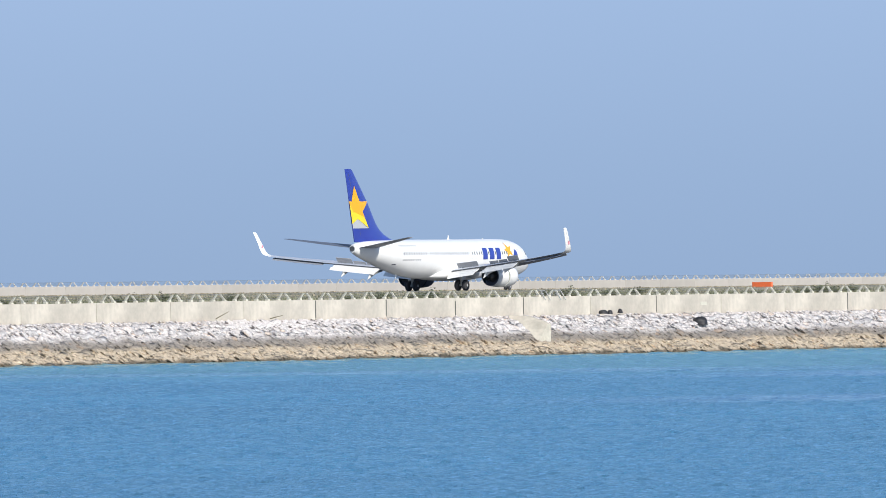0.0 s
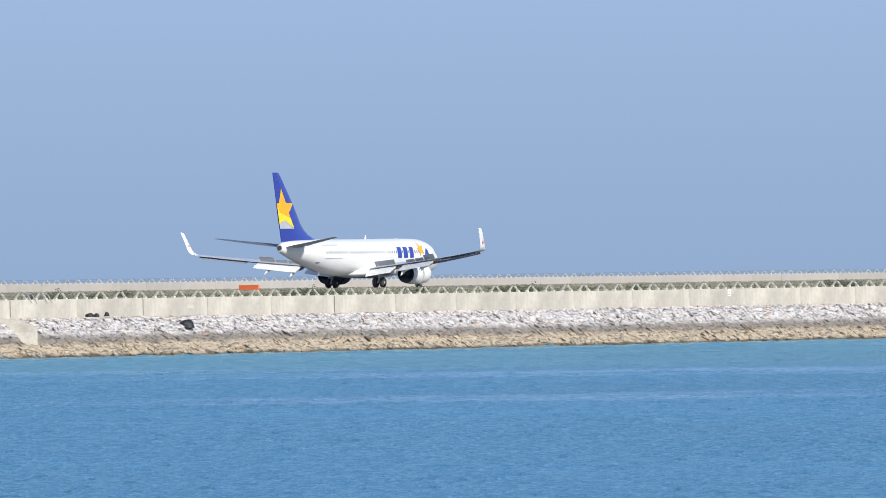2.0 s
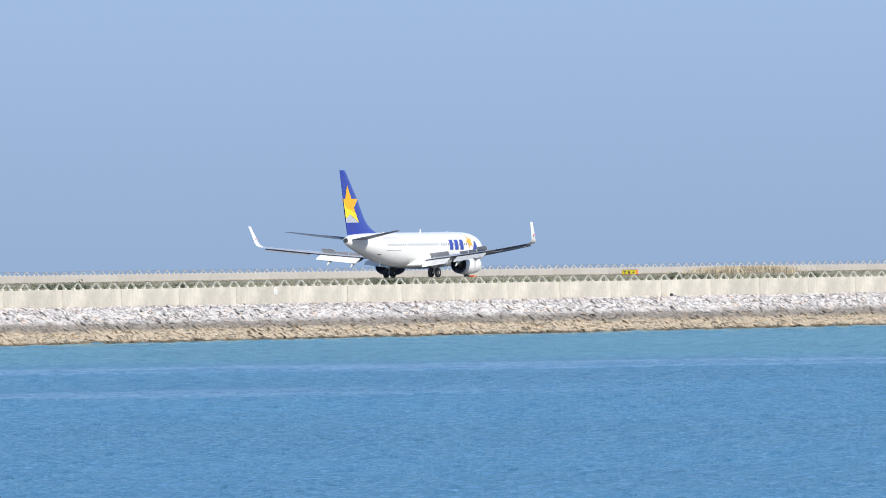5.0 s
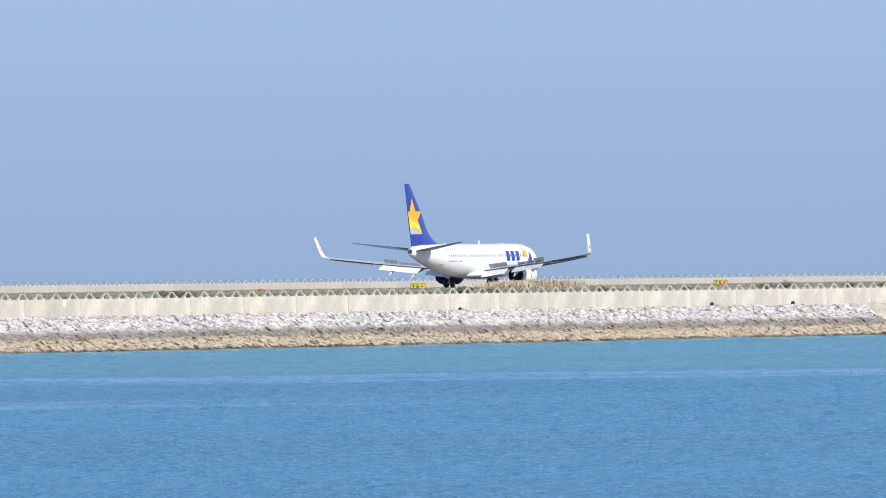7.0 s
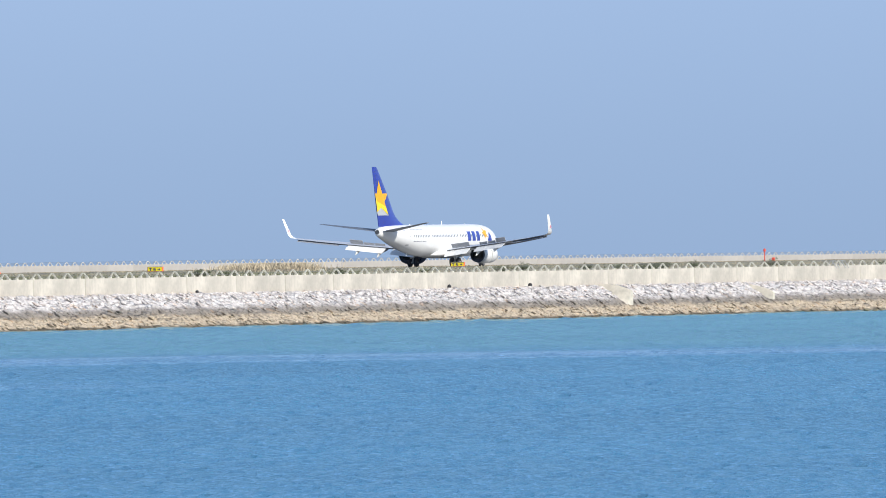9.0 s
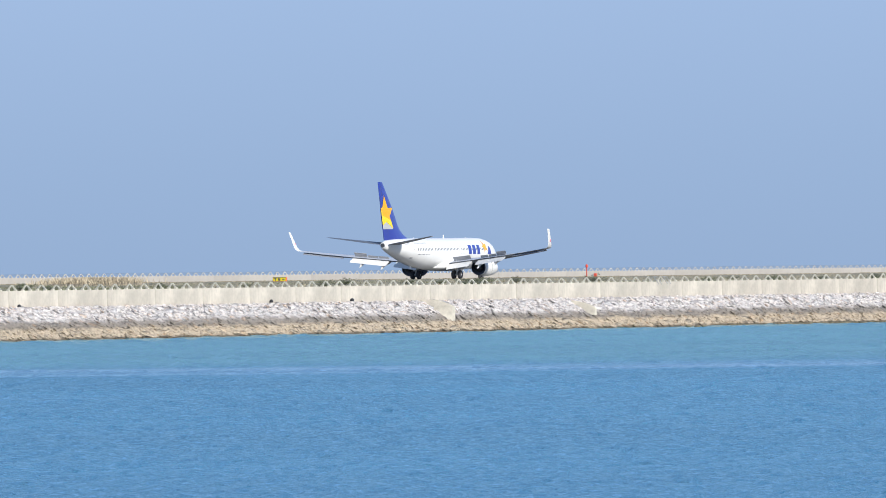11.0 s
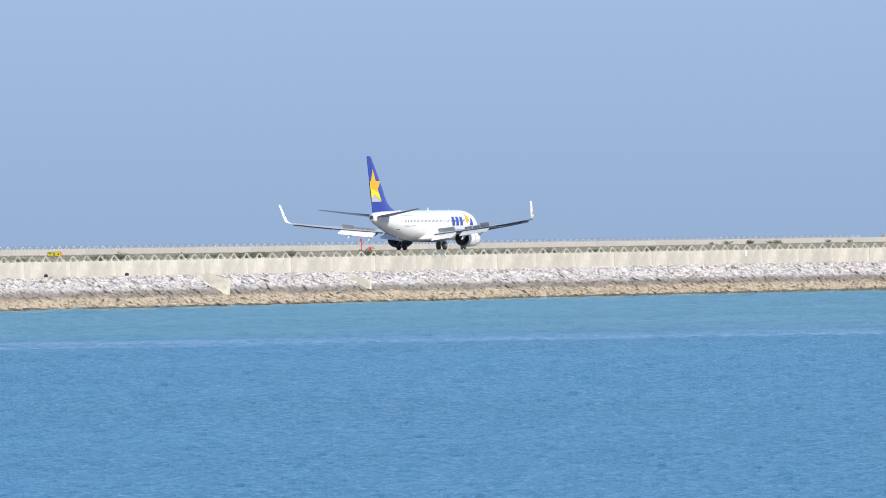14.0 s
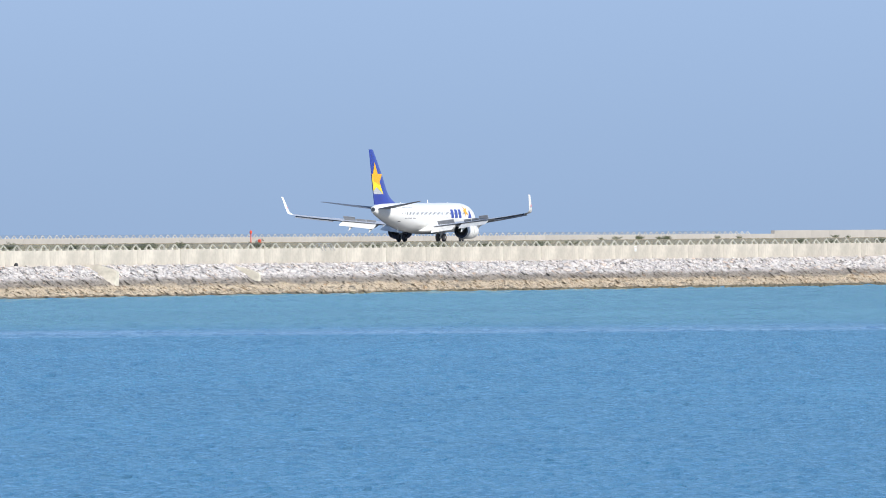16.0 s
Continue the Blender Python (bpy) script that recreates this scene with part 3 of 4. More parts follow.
def make_wing(plane, side):
    bm = bmesh.new()
    xs = (0.8, 1.9, 3.2, 4.6, 5.6, 8.0, 11.0, 14.0, 16.2, 17.0)
    rings = [airfoil(wing_le(x), wing_te(x), wing_z(x), (wing_te(x) - wing_le(x)) * float(np.interp(x, [1, 6, 17], [0.125, 0.115, 0.10])), side * x, 0.02) for x in xs]
    loft(bm, rings)
    wing = part("wing", bm, M_GREY, plane, "light grey swept wing", smooth=True)
    tint_upper(wing, M_WTOP)
    # blended winglet
    bm = bmesh.new()
    rings = []
    for x, z, le, te, w in ((16.98, wing_z(17.0), 22.90, 24.55, 0.16), (17.28, wing_z(17.0) + 0.06, 23.2, 24.65, 0.14), (17.50, wing_z(17.0) + 0.24, 23.5, 24.80, 0.11),
                            (17.62, wing_z(17.0) + 0.52, 23.85, 24.95, 0.09), (17.78, 5.3, 24.55, 25.45, 0.07), (17.92, 6.22, 25.25, 25.98, 0.05), (17.93, 6.30, 25.45, 26.03, 0.03)):
        ang = min(1.0, (z - wing_z(17.0)) / 0.5)
        c, ring = te - le, []
        for u, k in ((0, 0), (0.05, 0.7), (0.3, 1), (0.7, 0.6), (1, 0.05), (0.7, -0.5), (0.3, -0.9), (0.05, -0.6)):
            off = k * w * 0.5
            ring.append((side * (x - off * ang), GEAR - (le + u * c), z + off * (1 - ang)))
        rings.append(ring)
    loft(bm, rings)
    winglet = part("winglet", bm, M_WHITE, wing, "white upswept winglet", smooth=True)
    # emblem: a flat red five-pointed flower
    bm = bmesh.new()
    xw = 17.72 + (0.07 if side > 0 else -0.07)
    ring = []
    for k in range(20):
        a, r = 2 * math.pi * k / 20, 0.25 * (0.62 + 0.38 * math.cos(5 * 2 * math.pi * k / 20))
        ring.append((GEAR - 24.55 - r * math.cos(a), 4.78 + r * math.sin(a)))
    loft(bm, [[(side * x, y, z) for y, z in ring] for x in (xw, xw - 0.012)])
    part("emblem", bm, M_PINK, winglet, "small red flower emblem")
    # ailerons, darker grey to stand for the wing's shaded rear underside
    bm = bmesh.new()
    rings = [airfoil(wing_te(x) - 0.55, wing_te(x) + 0.10, wing_z(x) - 0.14, 0.14, side * x, 0.30) for x in (11.75, 14.0, 16.6)]
    loft(bm, rings)
    part("aileron", bm, M_AIL, wing, "darker grey aileron", smooth=True)
    # drooped leading edge slats
    for x0, x1 in ((6.0, 8.4), (8.5, 11.0), (11.1, 13.7), (13.8, 16.4)):
        bm = bmesh.new()
        rings = []
        for x in (x0, x1):
            le, z, c = wing_le(x), wing_z(x), (wing_te(x) - wing_le(x)) * 0.16
            rings.append(airfoil(le - c * 0.75, le + c * 0.45, z - 0.10 - c * 0.42, 0.16, side * x, -0.55))
        loft(bm, rings)
        part("slat", bm, M_AIL, wing, "grey drooped leading edge slat", smooth=True)
    # lowered flaps: a fore and an aft slat of each panel
    for x0, x1 in ((2.1, 5.2), (6.2, 10.6)):
        for fore in (True, False):
            bm = bmesh.new()
            rings = []
            for x in np.linspace(x0, x1, 5):
                te, z = wing_te(x), wing_z(x) - 0.02 * (wing_te(x) - wing_le(x))
                k = float(np.interp(x, [2, 12], [1.0, 0.72]))
                if fore:
                    rings.append(airfoil(te - 0.45, te + 0.75 * k, z - 0.06, 0.17 * k, side * x, 0.42))
                else:
                    rings.append(airfoil(te + 0.70 * k, te + 1.25 * k, z - 0.46 * k, 0.11 * k, side * x, 0.72))
            loft(bm, rings)
            part("flap", bm, M_FLAP, wing, "white lowered flap", smooth=True)
    # raised spoilers
    for x0, x1 in ((2.5, 4.9), (6.4, 7.6), (7.7, 8.9), (9.0, 10.5)):
        bm = bmesh.new()
        rings = []
        for x in (x0, x1):
            te, z = wing_te(x) - 0.75, wing_z(x) + 0.10
            h = 0.62 if x0 > 8.9 or x0 < 6 else 0.34
            y = GEAR - te
            rings.append([(side * x, y, z), (side * x, y - h * 0.75, z + h * 0.80), (side * x, y - h * 0.75 - 0.03, z + h * 0.77), (side * x, y - 0.05, z - 0.03)])
        loft(bm, rings)
        part("spoiler", bm, M_SPOIL, wing, "dark grey raised spoiler")
    # flap track fairings
    for x, k in ((6.7, 1.0), (9.3, 0.95)):
        bm = bmesh.new()
        te, z = wing_te(x), wing_z(x)
        rings = []
        for u, w, dz in ((-2.6, 0.03, -0.22), (-1.8, 0.16, -0.32), (-0.8, 0.21, -0.42), (0.0, 0.22, -0.58), (0.7, 0.18, -0.92), (1.35, 0.02, -1.35)):
            rings.append([(side * x + w * math.cos(a), GEAR - (te + u * k), z + dz * k + 1.5 * w * math.sin(a)) for a in np.linspace(0, 2 * math.pi, 10, endpoint=False)])
        loft(bm, rings)
        part("flap_fairing", bm, M_FLAP, wing, "pointed white flap fairing", smooth=True)


def ring_loft(bm, cx, cz, profile, seg=32, squash=1.0, cap=False):
    """A body of revolution round the engine's axis; profile of station, radius."""
    rings = []
    for s, r in profile:
        rings.append([(cx + r * math.cos(a), GEAR - s, cz + r * math.sin(a) * (squash if math.sin(a) < 0 else 1)) for a in np.linspace(0, 2 * math.pi, seg, endpoint=False)])
    return loft(bm, rings, cap=cap)


def make_engine(plane, side):
    cx, cz, o = side * 4.83, 1.44, 1.8
    # port cowl is darkened in its colour for the fuselage's shade
    paint, word = (M_WHITE, "white") if side > 0 else (M_COWLSHADE, "shade-darkened")
    bm = bmesh.new()
    ring_loft(bm, cx, cz, [(s + o, r) for s, r in ((11.35, 0.78), (11.05, 0.80), (10.92, 0.90), (11.0, 0.99), (11.4, 1.07), (12.3, 1.12), (12.95, 1.11), (12.95, 1.02), (11.6, 0.82))], squash=0.98)
    eng = part("engine", bm, paint, plane, word + " jet engine with its reverser open", smooth=True)
    bm = bmesh.new()
    ring_loft(bm, cx, cz, [(s + o, r) for s, r in ((12.7, 0.96), (13.6, 0.95), (13.6, 0.85), (12.7, 0.85))], squash=0.98)
    part("reverser_cascade", bm, M_PRIMER, eng, "green lined reverser cascade", smooth=True)
    bm = bmesh.new()
    ring_loft(bm, cx, cz, [(s + o, r) for s, r in ((13.22, 1.00), (13.22, 1.12), (13.9, 1.12), (14.8, 1.06), (15.30, 1.00), (15.31, 0.975))], squash=0.99)
    part("sleeve", bm, paint, eng, word + " sliding reverser sleeve", smooth=True)
    bm = bmesh.new()
    ring_loft(bm, cx, cz, [(s + o, r) for s, r in ((15.30, 0.985), (14.85, 0.97), (14.80, 0.5), (14.79, 0.05))], squash=0.99)
    part("fan_duct", bm, M_DUCT, eng, "dark fan duct", smooth=True)
    bm = bmesh.new()
    ring_loft(bm, cx, cz, [(s + o, r) for s, r in ((11.4, 0.80), (11.5, 0.10), (12.2, 0.02))], cap=True)
    part("fan", bm, M_DUCT, eng, "dark fan disc", smooth=True)
    bm = bmesh.new()
    ring_loft(bm, cx, cz, [(s + o, r) for s, r in ((13.46, 0.66), (14.6, 0.60), (15.6, 0.47), (15.9, 0.42), (15.91, 0.38), (15.4, 0.38))], cap=True)
    part("core_nozzle", bm, M_BURNT, eng, "dark heat-stained core nozzle", smooth=True)
    bm = bmesh.new()
    ring_loft(bm, cx, cz, [(s + o, r) for s, r in ((15.4, 0.30), (15.9, 0.22), (16.4, 0.03))], cap=True)
    part("tail_cone", bm, M_BURNT, eng, smooth=True)
    bm = bmesh.new()
    rings = []
    for s, zlo, zhi, w in ((13.6, 2.48, 2.60, 0.06), (14.6, 2.40, 2.70, 0.20), (16.0, 2.10, 2.60, 0.24), (17.6, 1.95, 2.40, 0.18), (19.2, 2.1, 2.25, 0.04)):
        rings.append([(cx - w, GEAR - s, zlo), (cx + w, GEAR - s, zlo), (cx + w * 0.7, GEAR - s, zhi), (cx - w * 0.7, GEAR - s, zhi)])
    loft(bm, rings)
    part("pylon", bm, M_WHITE, eng, "white engine pylon", smooth=True)


def make_wheel(gear, x, s, r, w):
    bm = bmesh.new()
    prof = ((-0.5, 0.60), (-0.5, 0.86), (-0.36, 0.97), (0, 1.0), (0.36, 0.97), (0.5, 0.86), (0.5, 0.60))
    rings = [[(x + u * w, GEAR - s + q * r * math.cos(a), r + q * r * math.sin(a)) for a in np.linspace(0, 2 * math.pi, 24, endpoint=False)] for u, q in prof]
    loft(bm, rings)
    wheel = part("wheel", bm, M_TYRE, gear, "black rubber tyre", smooth=True)
    bm = bmesh.new()
    bar(bm, (x - 0.43 * w, GEAR - s, r), (x + 0.43 * w, GEAR - s, r), 0.58 * r, seg=18)
    bar(bm, (x - 0.53 * w, GEAR - s, r), (x + 0.53 * w, GEAR - s, r), 0.25 * r, seg=12)
    part("rim", bm, M_SILV, wheel, "grey metal wheel rim")


def make_gear(plane):
    for side in (-1, 1):
        x = side * 2.86
        bm = bmesh.new()
        bar(bm, (x, 0, 0.56), (x, 0, 1.4), 0.11)
        bar(bm, (x, 0, 1.4), (x, 0.05, 2.4), 0.16)
        bar(bm, (x - 0.52, 0, 0.56), (x + 0.52, 0, 0.56), 0.09)
        bar(bm, (x, 0, 1.2), (x - side * 1.5, 0.1, 2.0), 0.08)
        bar(bm, (x, -0.25, 0.7), (x, -0.05, 1.3), 0.05)
        gear = part("main_gear", bm, M_FLAP, plane, "white main landing gear leg")
        for k in (-1, 1):
            make_wheel(gear, x + k * 0.43, GEAR, 0.565, 0.40)
        bm = bmesh.new()
        box(bm, (x + side * 0.22 - 0.03, -0.42, 1.05), (x + side * 0.22 + 0.03, 0.42, 2.2), 0.02)
        part("gear_door", bm, M_WHITE, gear, "white gear door")
    bm = bmesh.new()
    y = GEAR - 4.05
    bar(bm, (0, y, 0.34), (0, y, 1.6), 0.08)
    bar(bm, (-0.28, y, 0.34), (0.28, y, 0.34), 0.06)
    bar(bm, (0, y, 0.8), (0, y + 0.9, 1.5), 0.05)
    gear = part("nose_gear", bm, M_FLAP, plane, "white nose landing gear leg")
    for k in (-1, 1):
        make_wheel(gear, k * 0.21, 4.05, 0.345, 0.2)
        bm = bmesh.new()
        box(bm, (k * 0.33 - 0.02, y - 0.7, 0.95), (k * 0.33 + 0.02, y + 0.9, 1.45), 0.015)
        part("gear_door", bm, M_WHITE, gear, "white gear door")


FIN_LE = ((5.1, 28.6), (5.45, 30.0), (5.85, 31.2), (6.35, 32.15), (7.0, 32.95), (9.25, 34.78), (12.40, 37.85), (12.56, 38.15))
FIN_TE = ((5.1, 37.55), (12.56, 39.47))


def fin_edges(z):
    le = float(np.interp(z, [a for a, _ in FIN_LE], [b for _, b in FIN_LE]))
    te = float(np.interp(z, [a for a, _ in FIN_TE], [b for _, b in FIN_TE]))
    return le, te


def fin_half(s, z):
    le, te = fin_edges(z)
    c = te - le
    u = min(max((s - le) / c, 0), 1)
    t = float(np.interp(z, [5.1, 12.56], [0.34, 0.10]))
    full = min(t, c * 0.05 + 0.02)
    return full * float(np.interp(u, [0, 0.04, 0.15, 0.35, 0.6, 1.0], [0.05, 0.45, 0.82, 1.0, 0.88, 0.12]))


def fin_point(s, z, side=1, proud=0.0):
    le, te = fin_edges(z)
    s = min(s, te)
    return (side * (fin_half(s, z) + proud), GEAR - s, z)


def make_tail(plane):
    bm = bmesh.new()
    rings = []
    us = (0, 0.015, 0.04, 0.09, 0.15, 0.25, 0.35, 0.48, 0.6, 0.7, 0.8, 0.9, 1.0)
    for z in [5.1, 5.45, 5.85, 6.35] + list(np.linspace(6.6, 12.40, 40)) + [12.56]:
        le, te = fin_edges(z)
        ss = [le + u * (te - le) for u in us]
        rings.append([(fin_half(s, z), GEAR - s, z) for s in ss] + [(-fin_half(s, z), GEAR - s, z) for s in ss[::-1]])
    loft(bm, rings)
    fin = part("tail_fin", bm, M_BLUE, plane, "deep blue swept tail fin with a star", smooth=True)
    for side in (1, -1):
        pt = lambda s, z, sd, pr: fin_point(s, z, sd, pr)
        decal("star_top", [(37.79, 10.88), (36.74, 9.25), (34.98, 9.25), (36.15, 8.22), (35.72, 7.60), (38.0, 8.25), (38.75, 9.0), (38.80, 9.25), (38.18, 9.25)][::-1], M_ORA, fin, "amber upper half of the star", side, 0.024, pt, 4)
        decal("star_foot", [(38.0, 8.25), (35.72, 7.60), (34.98, 6.52), (37.07, 7.46), (38.02, 6.95), (38.55, 9.0)], M_YEL, fin, "yellow lower half of the star", side, 0.028, pt, 4)
        decal("star_shade", [(37.07, 7.44), (35.02, 6.50), (37.90, 6.50), (38.02, 6.92)], M_SILV, fin, "silver grey field under the star", side, 0.020, pt, 4)
        # rudder hinge
        decal("rudder_joint", [(36.35, 5.6), (36.40, 5.6), (38.82, 12.0), (38.77, 12.0)], M_INK, fin, "fine rudder joint", side, 0.006, pt, 3)
    # tail planes
    for side in (-1, 1):
        bm = bmesh.new()
        rings = []
        for x, le, te, z, w in ((0.3, 33.6, 37.4, 4.49, 0.36), (1.2, 34.2, 37.6, 4.63, 0.33), (4.2, 36.3, 38.65, 5.06, 0.22), (6.9, 38.1, 39.42, 5.47, 0.12), (7.17, 38.45, 39.47, 5.51, 0.06)):
            rings.append(airfoil(le, te, z, w, side * x))
        loft(bm, rings)
        tint_upper(part("stabiliser", bm, M_AIL, plane, "grey horizontal tail plane", smooth=True), M_STAB)


def make_airliner():
    plane = empty("airliner")
    tagged(plane, "white twin-engined airliner with a blue star fin, rolling out", "airplane")
    bm = bmesh.new()
    rings = []
    ss = list(np.concatenate([np.linspace(0, 1, 6) ** 1.6 * 1.0, np.linspace(1.3, 7, 12), np.linspace(9, 25, 6), np.linspace(26, 38.02, 20)]))
    for s in ss:
        top, bottom, half = hull(s)
        zc, hh = (top + bottom) / 2, (top - bottom) / 2
        rings.append([(half * math.cos(a), GEAR - s, zc + hh * math.sin(a)) for a in np.linspace(0, 2 * math.pi, 48, endpoint=False)])
    loft(bm, rings)
    body = part("fuselage", bm, M_WHITE, plane, "glossy white fuselage", smooth=True)
    # wing root fairing under the belly
    bm = bmesh.new()
    rings = []
    for s, w, lo, hi in ((11.6, 0.5, 1.40, 1.7), (12.8, 1.55, 1.16, 2.2), (14.5, 2.02, 1.06, 2.6), (18.5, 2.08, 1.04, 2.75), (20.5, 2.02, 1.10, 2.5), (22.2, 1.5, 1.22, 2.1), (23.6, 0.5, 1.40, 1.7)):
        rings.append([(w * math.copysign(abs(math.cos(a)) ** 0.7, math.cos(a)), GEAR - s, (lo + hi) / 2 + (hi - lo) / 2 * math.copysign(abs(math.sin(a)) ** 0.8, math.sin(a))) for a in np.linspace(0, 2 * math.pi, 28, endpoint=False)])
    loft(bm, rings)
    part("belly_fairing", bm, M_WHITE, body, "white belly fairing", smooth=True)
    bm = bmesh.new()
    bar(bm, (0, GEAR - 37.9, 4.42), (0, GEAR - 38.10, 4.42), 0.30, 0.26, 18)
    part("exhaust", bm, M_BURNT, body, "dark tail exhaust")
    # cabin windows on both sides
    for side in (1, -1):
        for i in range(47):
            s = 6.6 + i * 0.508
            if i in (18, 36):
                continue
            w = decal("cabin_window", rect(s, 3.86, 0.20, 0.32), M_DARK, body, "", side, 0.012, None, 0)
        for s, z, w, h in ((5.0, 3.35, 0.80, 1.75), (31.3, 3.55, 0.72, 1.6), (14.6, 3.75, 0.5, 0.95), (15.6, 3.75, 0.5, 0.95)):
            for q in (rect(s - w / 2, z, 0.035, h), rect(s + w / 2, z, 0.035, h), rect(s, z + h / 2, w, 0.035), rect(s, z - h / 2, w, 0.035)):
                decal("door_joint", q, M_SILV, body, "fine grey door outline", side, 0.010, None, 1)
        decal("door_sill", rect(31.3, 2.78, 0.62, 0.10), M_INK, body, "dark door sill", side, 0.014, None, 1)
        decal("door_handle", rect(31.15, 3.85, 0.3, 0.05), M_INK, body, "dark door handle", side, 0.014, None, 1)
        # windscreen
        for a, b in ((1.35, 1.80), (1.86, 2.30), (2.36, 2.75)):
            decal("cockpit_window", [(a, 3.60), (b, 3.66), (b + 0.05, 4.08 + 0.05 * b), (a + 0.28, 3.90 + 0.05 * a)], M_DARK, body, "dark cockpit window", side, 0.014, None, 2)
        # airline mark: plain slanted shapes in its colours
        for s, w in ((12.52, 1.0), (11.05, 1.0), (9.58, 0.95)):
            decal("mark_block", rect(s, 3.80, w, 1.18, 0.16), M_BLUE, body, "plain blue block of the airline mark", side, 0.020, None, 3)
        star = []
        for k in range(10):
            r, a = (0.85 if k % 2 == 0 else 0.36), math.radians(90 + 14 + 36 * k)
            star.append((7.1 - r * math.cos(a) * 1.15, 4.12 + r * math.sin(a)))
        decal("mark_star", star, M_ORA, body, "amber star of the airline mark", side, 0.020, None, 4)
        decal("mark_block", [(6.45, 3.2), (5.05, 3.2), (5.35, 4.05), (5.75, 4.25)][::-1], M_BLUE, body, "plain blue block of the airline mark", side, 0.018, None, 4)
        # small lettering as bars
        for i in range(5):
            decal("registration_bar", rect(33.6 - i * 0.34, 4.60, 0.16, 0.24), M_SILV, body, "grey registration bar", side, 0.012, None, 1)
        for i in range(9):
            decal("type_bar", rect(30.0 - i * 0.36 - (0.3 if i > 5 else 0), 3.22, 0.22, 0.12, 0.04), M_INK, body, "small dark lettering bar", side, 0.012, None, 1)
            decal("title_bar", rect(30.4 - i * 0.42, 4.66, 0.28, 0.14), M_SILV, body, "small grey lettering bar", side, 0.012, None, 1)
    # blade antennas
    for s, z, h in ((17.1, 5.30, 0.45), (9.5, 5.30, 0.14), (27.5, 5.29, 0.14)):
        bm = bmesh.new()
        loft(bm, [[(dx, GEAR - s + dy * k, z - 0.03 + q) for dx, dy in ((0.0, 0.22), (0.03, 0), (0, -0.22), (-0.03, 0))] for q, k in ((0, 1), (h, 0.45))])
        part("antenna", bm, M_WHITE, body, "white blade antenna")
    bm = bmesh.new()
    loft(bm, [[(dx, GEAR - 28.6 + dy * k - q * 0.4, 1.78 - q) for dx, dy in ((0.0, 0.3), (0.04, 0), (0, -0.3), (-0.04, 0))] for q, k in ((0, 1), (0.35, 0.5))])
    part("antenna", bm, M_WHITE, body, "white blade antenna")
    for side in (-1, 1):
        make_wing(plane, side)
        make_engine(plane, side)
    make_tail(plane)
    make_gear(plane)
    plane.scale = (1, 1.028, 1)
    return plane


airliner = make_airliner()


# ---- things on the shore and the airfield ----
def prism(bm, profile, y0, y1):
    """A solid with a profile in x and z, from y0 to y1."""
    return loft(bm, [[(x, y0, z) for x, z in profile], [(x, y1, z) for x, z in profile]])


def drain_chute(y, wide, batter, sink):
    """A wing wall that steps down the bank, its side splayed towards the foot."""
    bm = bmesh.new()
    top = [(-479.8, 2.70 - sink * 0.5), (-478.4, 2.62 - sink), (-477.4, 2.32 - sink), (-476.90, 2.08 - sink)]
    low = [(-479.8, 1.9), (-478.4, 1.45), (-477.4, 1.18), (-476.90, 0.86 + max(sink, 0))]
    rings = []
    for (x, z), (_, q) in zip(top, low):
        lean = batter * (z - q)
        rings.append([(x, y, z), (x, y + wide, z), (x, y + wide, q), (x, y - lean, q)])
    loft(bm, rings)
    bmesh.ops.bevel(bm, geom=bm.edges[:], offset=0.03, segments=1, affect="EDGES")
    return tagged(part("drain_chute", bm, M_CONC2), "weathered beige concrete drain chute set in the boulders", "drain chute", "drain chutes")


for y, w, lean, sink in ((946.5, 0.45, 1.1, 0.0), (1227.5, 0.5, 0.6, -0.04), (1260.9, 0.35, 0.2, 0.28)):
    drain_chute(y, w, lean, sink)


def heap(x, y, z, r, h, label, category, mat):
    bm = bmesh.new()
    bmesh.ops.create_icosphere(bm, subdivisions=3, radius=1)
    for v in bm.verts:
        q = noise.noise(v.co * 1.7 + Vector((y, 0, 0)))
        flat = math.hypot(v.co.x, v.co.y)
        if v.co.z < 0 and flat > 0.05:
            v.co.x, v.co.y = v.co.x / flat * min(1, flat * 1.6), v.co.y / flat * min(1, flat * 1.6)
        v.co = Vector((v.co.x * r * (1 + 0.25 * q), v.co.y * r * 1.05 * (1 + 0.2 * q), max(v.co.z, -0.3) * h * (1 + 0.2 * q)))
    ob = part(category.replace(" ", "_"), bm, mat, smooth=True)
    ob.location = (x, y, z)
    return tagged(ob, label, category)


heap(-478.35, 972.5, 1.98, 0.52, 0.44, "black tarpaulin heap lying on the boulders", "tarpaulin heap", M_BLACK)
heap(-479.35, 959.7, 2.76, 0.30, 0.20, "dark washed-up net bundle under the sea wall", "net bundle", M_BLACK)
heap(-479.30, 960.6, 2.74, 0.20, 0.20, "small dark net bundle under the sea wall", "net bundle", M_BLACK)
heap(-479.35, 962.3, 2.80, 0.17, 0.22, "dark round float under the sea wall", "fishing float", M_BLACK)
for y in (1193.0, 1210.8):
    heap(-479.3, y, 2.74, 0.17, 0.20, "dark round float on the boulders", "fishing float", M_BLACK)
heap(-479.2, 1140.0, 2.72, 0.14, 0.15, "dark washed-up float by the wall", "fishing float", M_BLACK)


def driftwood(y, z, tilt):
    bm = bmesh.new()
    bar(bm, (-479.2, y, z), (-479.0, y + 1.4, z + tilt), 0.035, 0.015)
    bar(bm, (-479.1, y + 0.6, z + tilt * 0.4), (-479.3, y + 1.0, z + 0.16), 0.02, 0.008)
    tagged(part("driftwood", bm, M_STEM), "grey driftwood branch on the boulders", "driftwood", "washed-up branches")


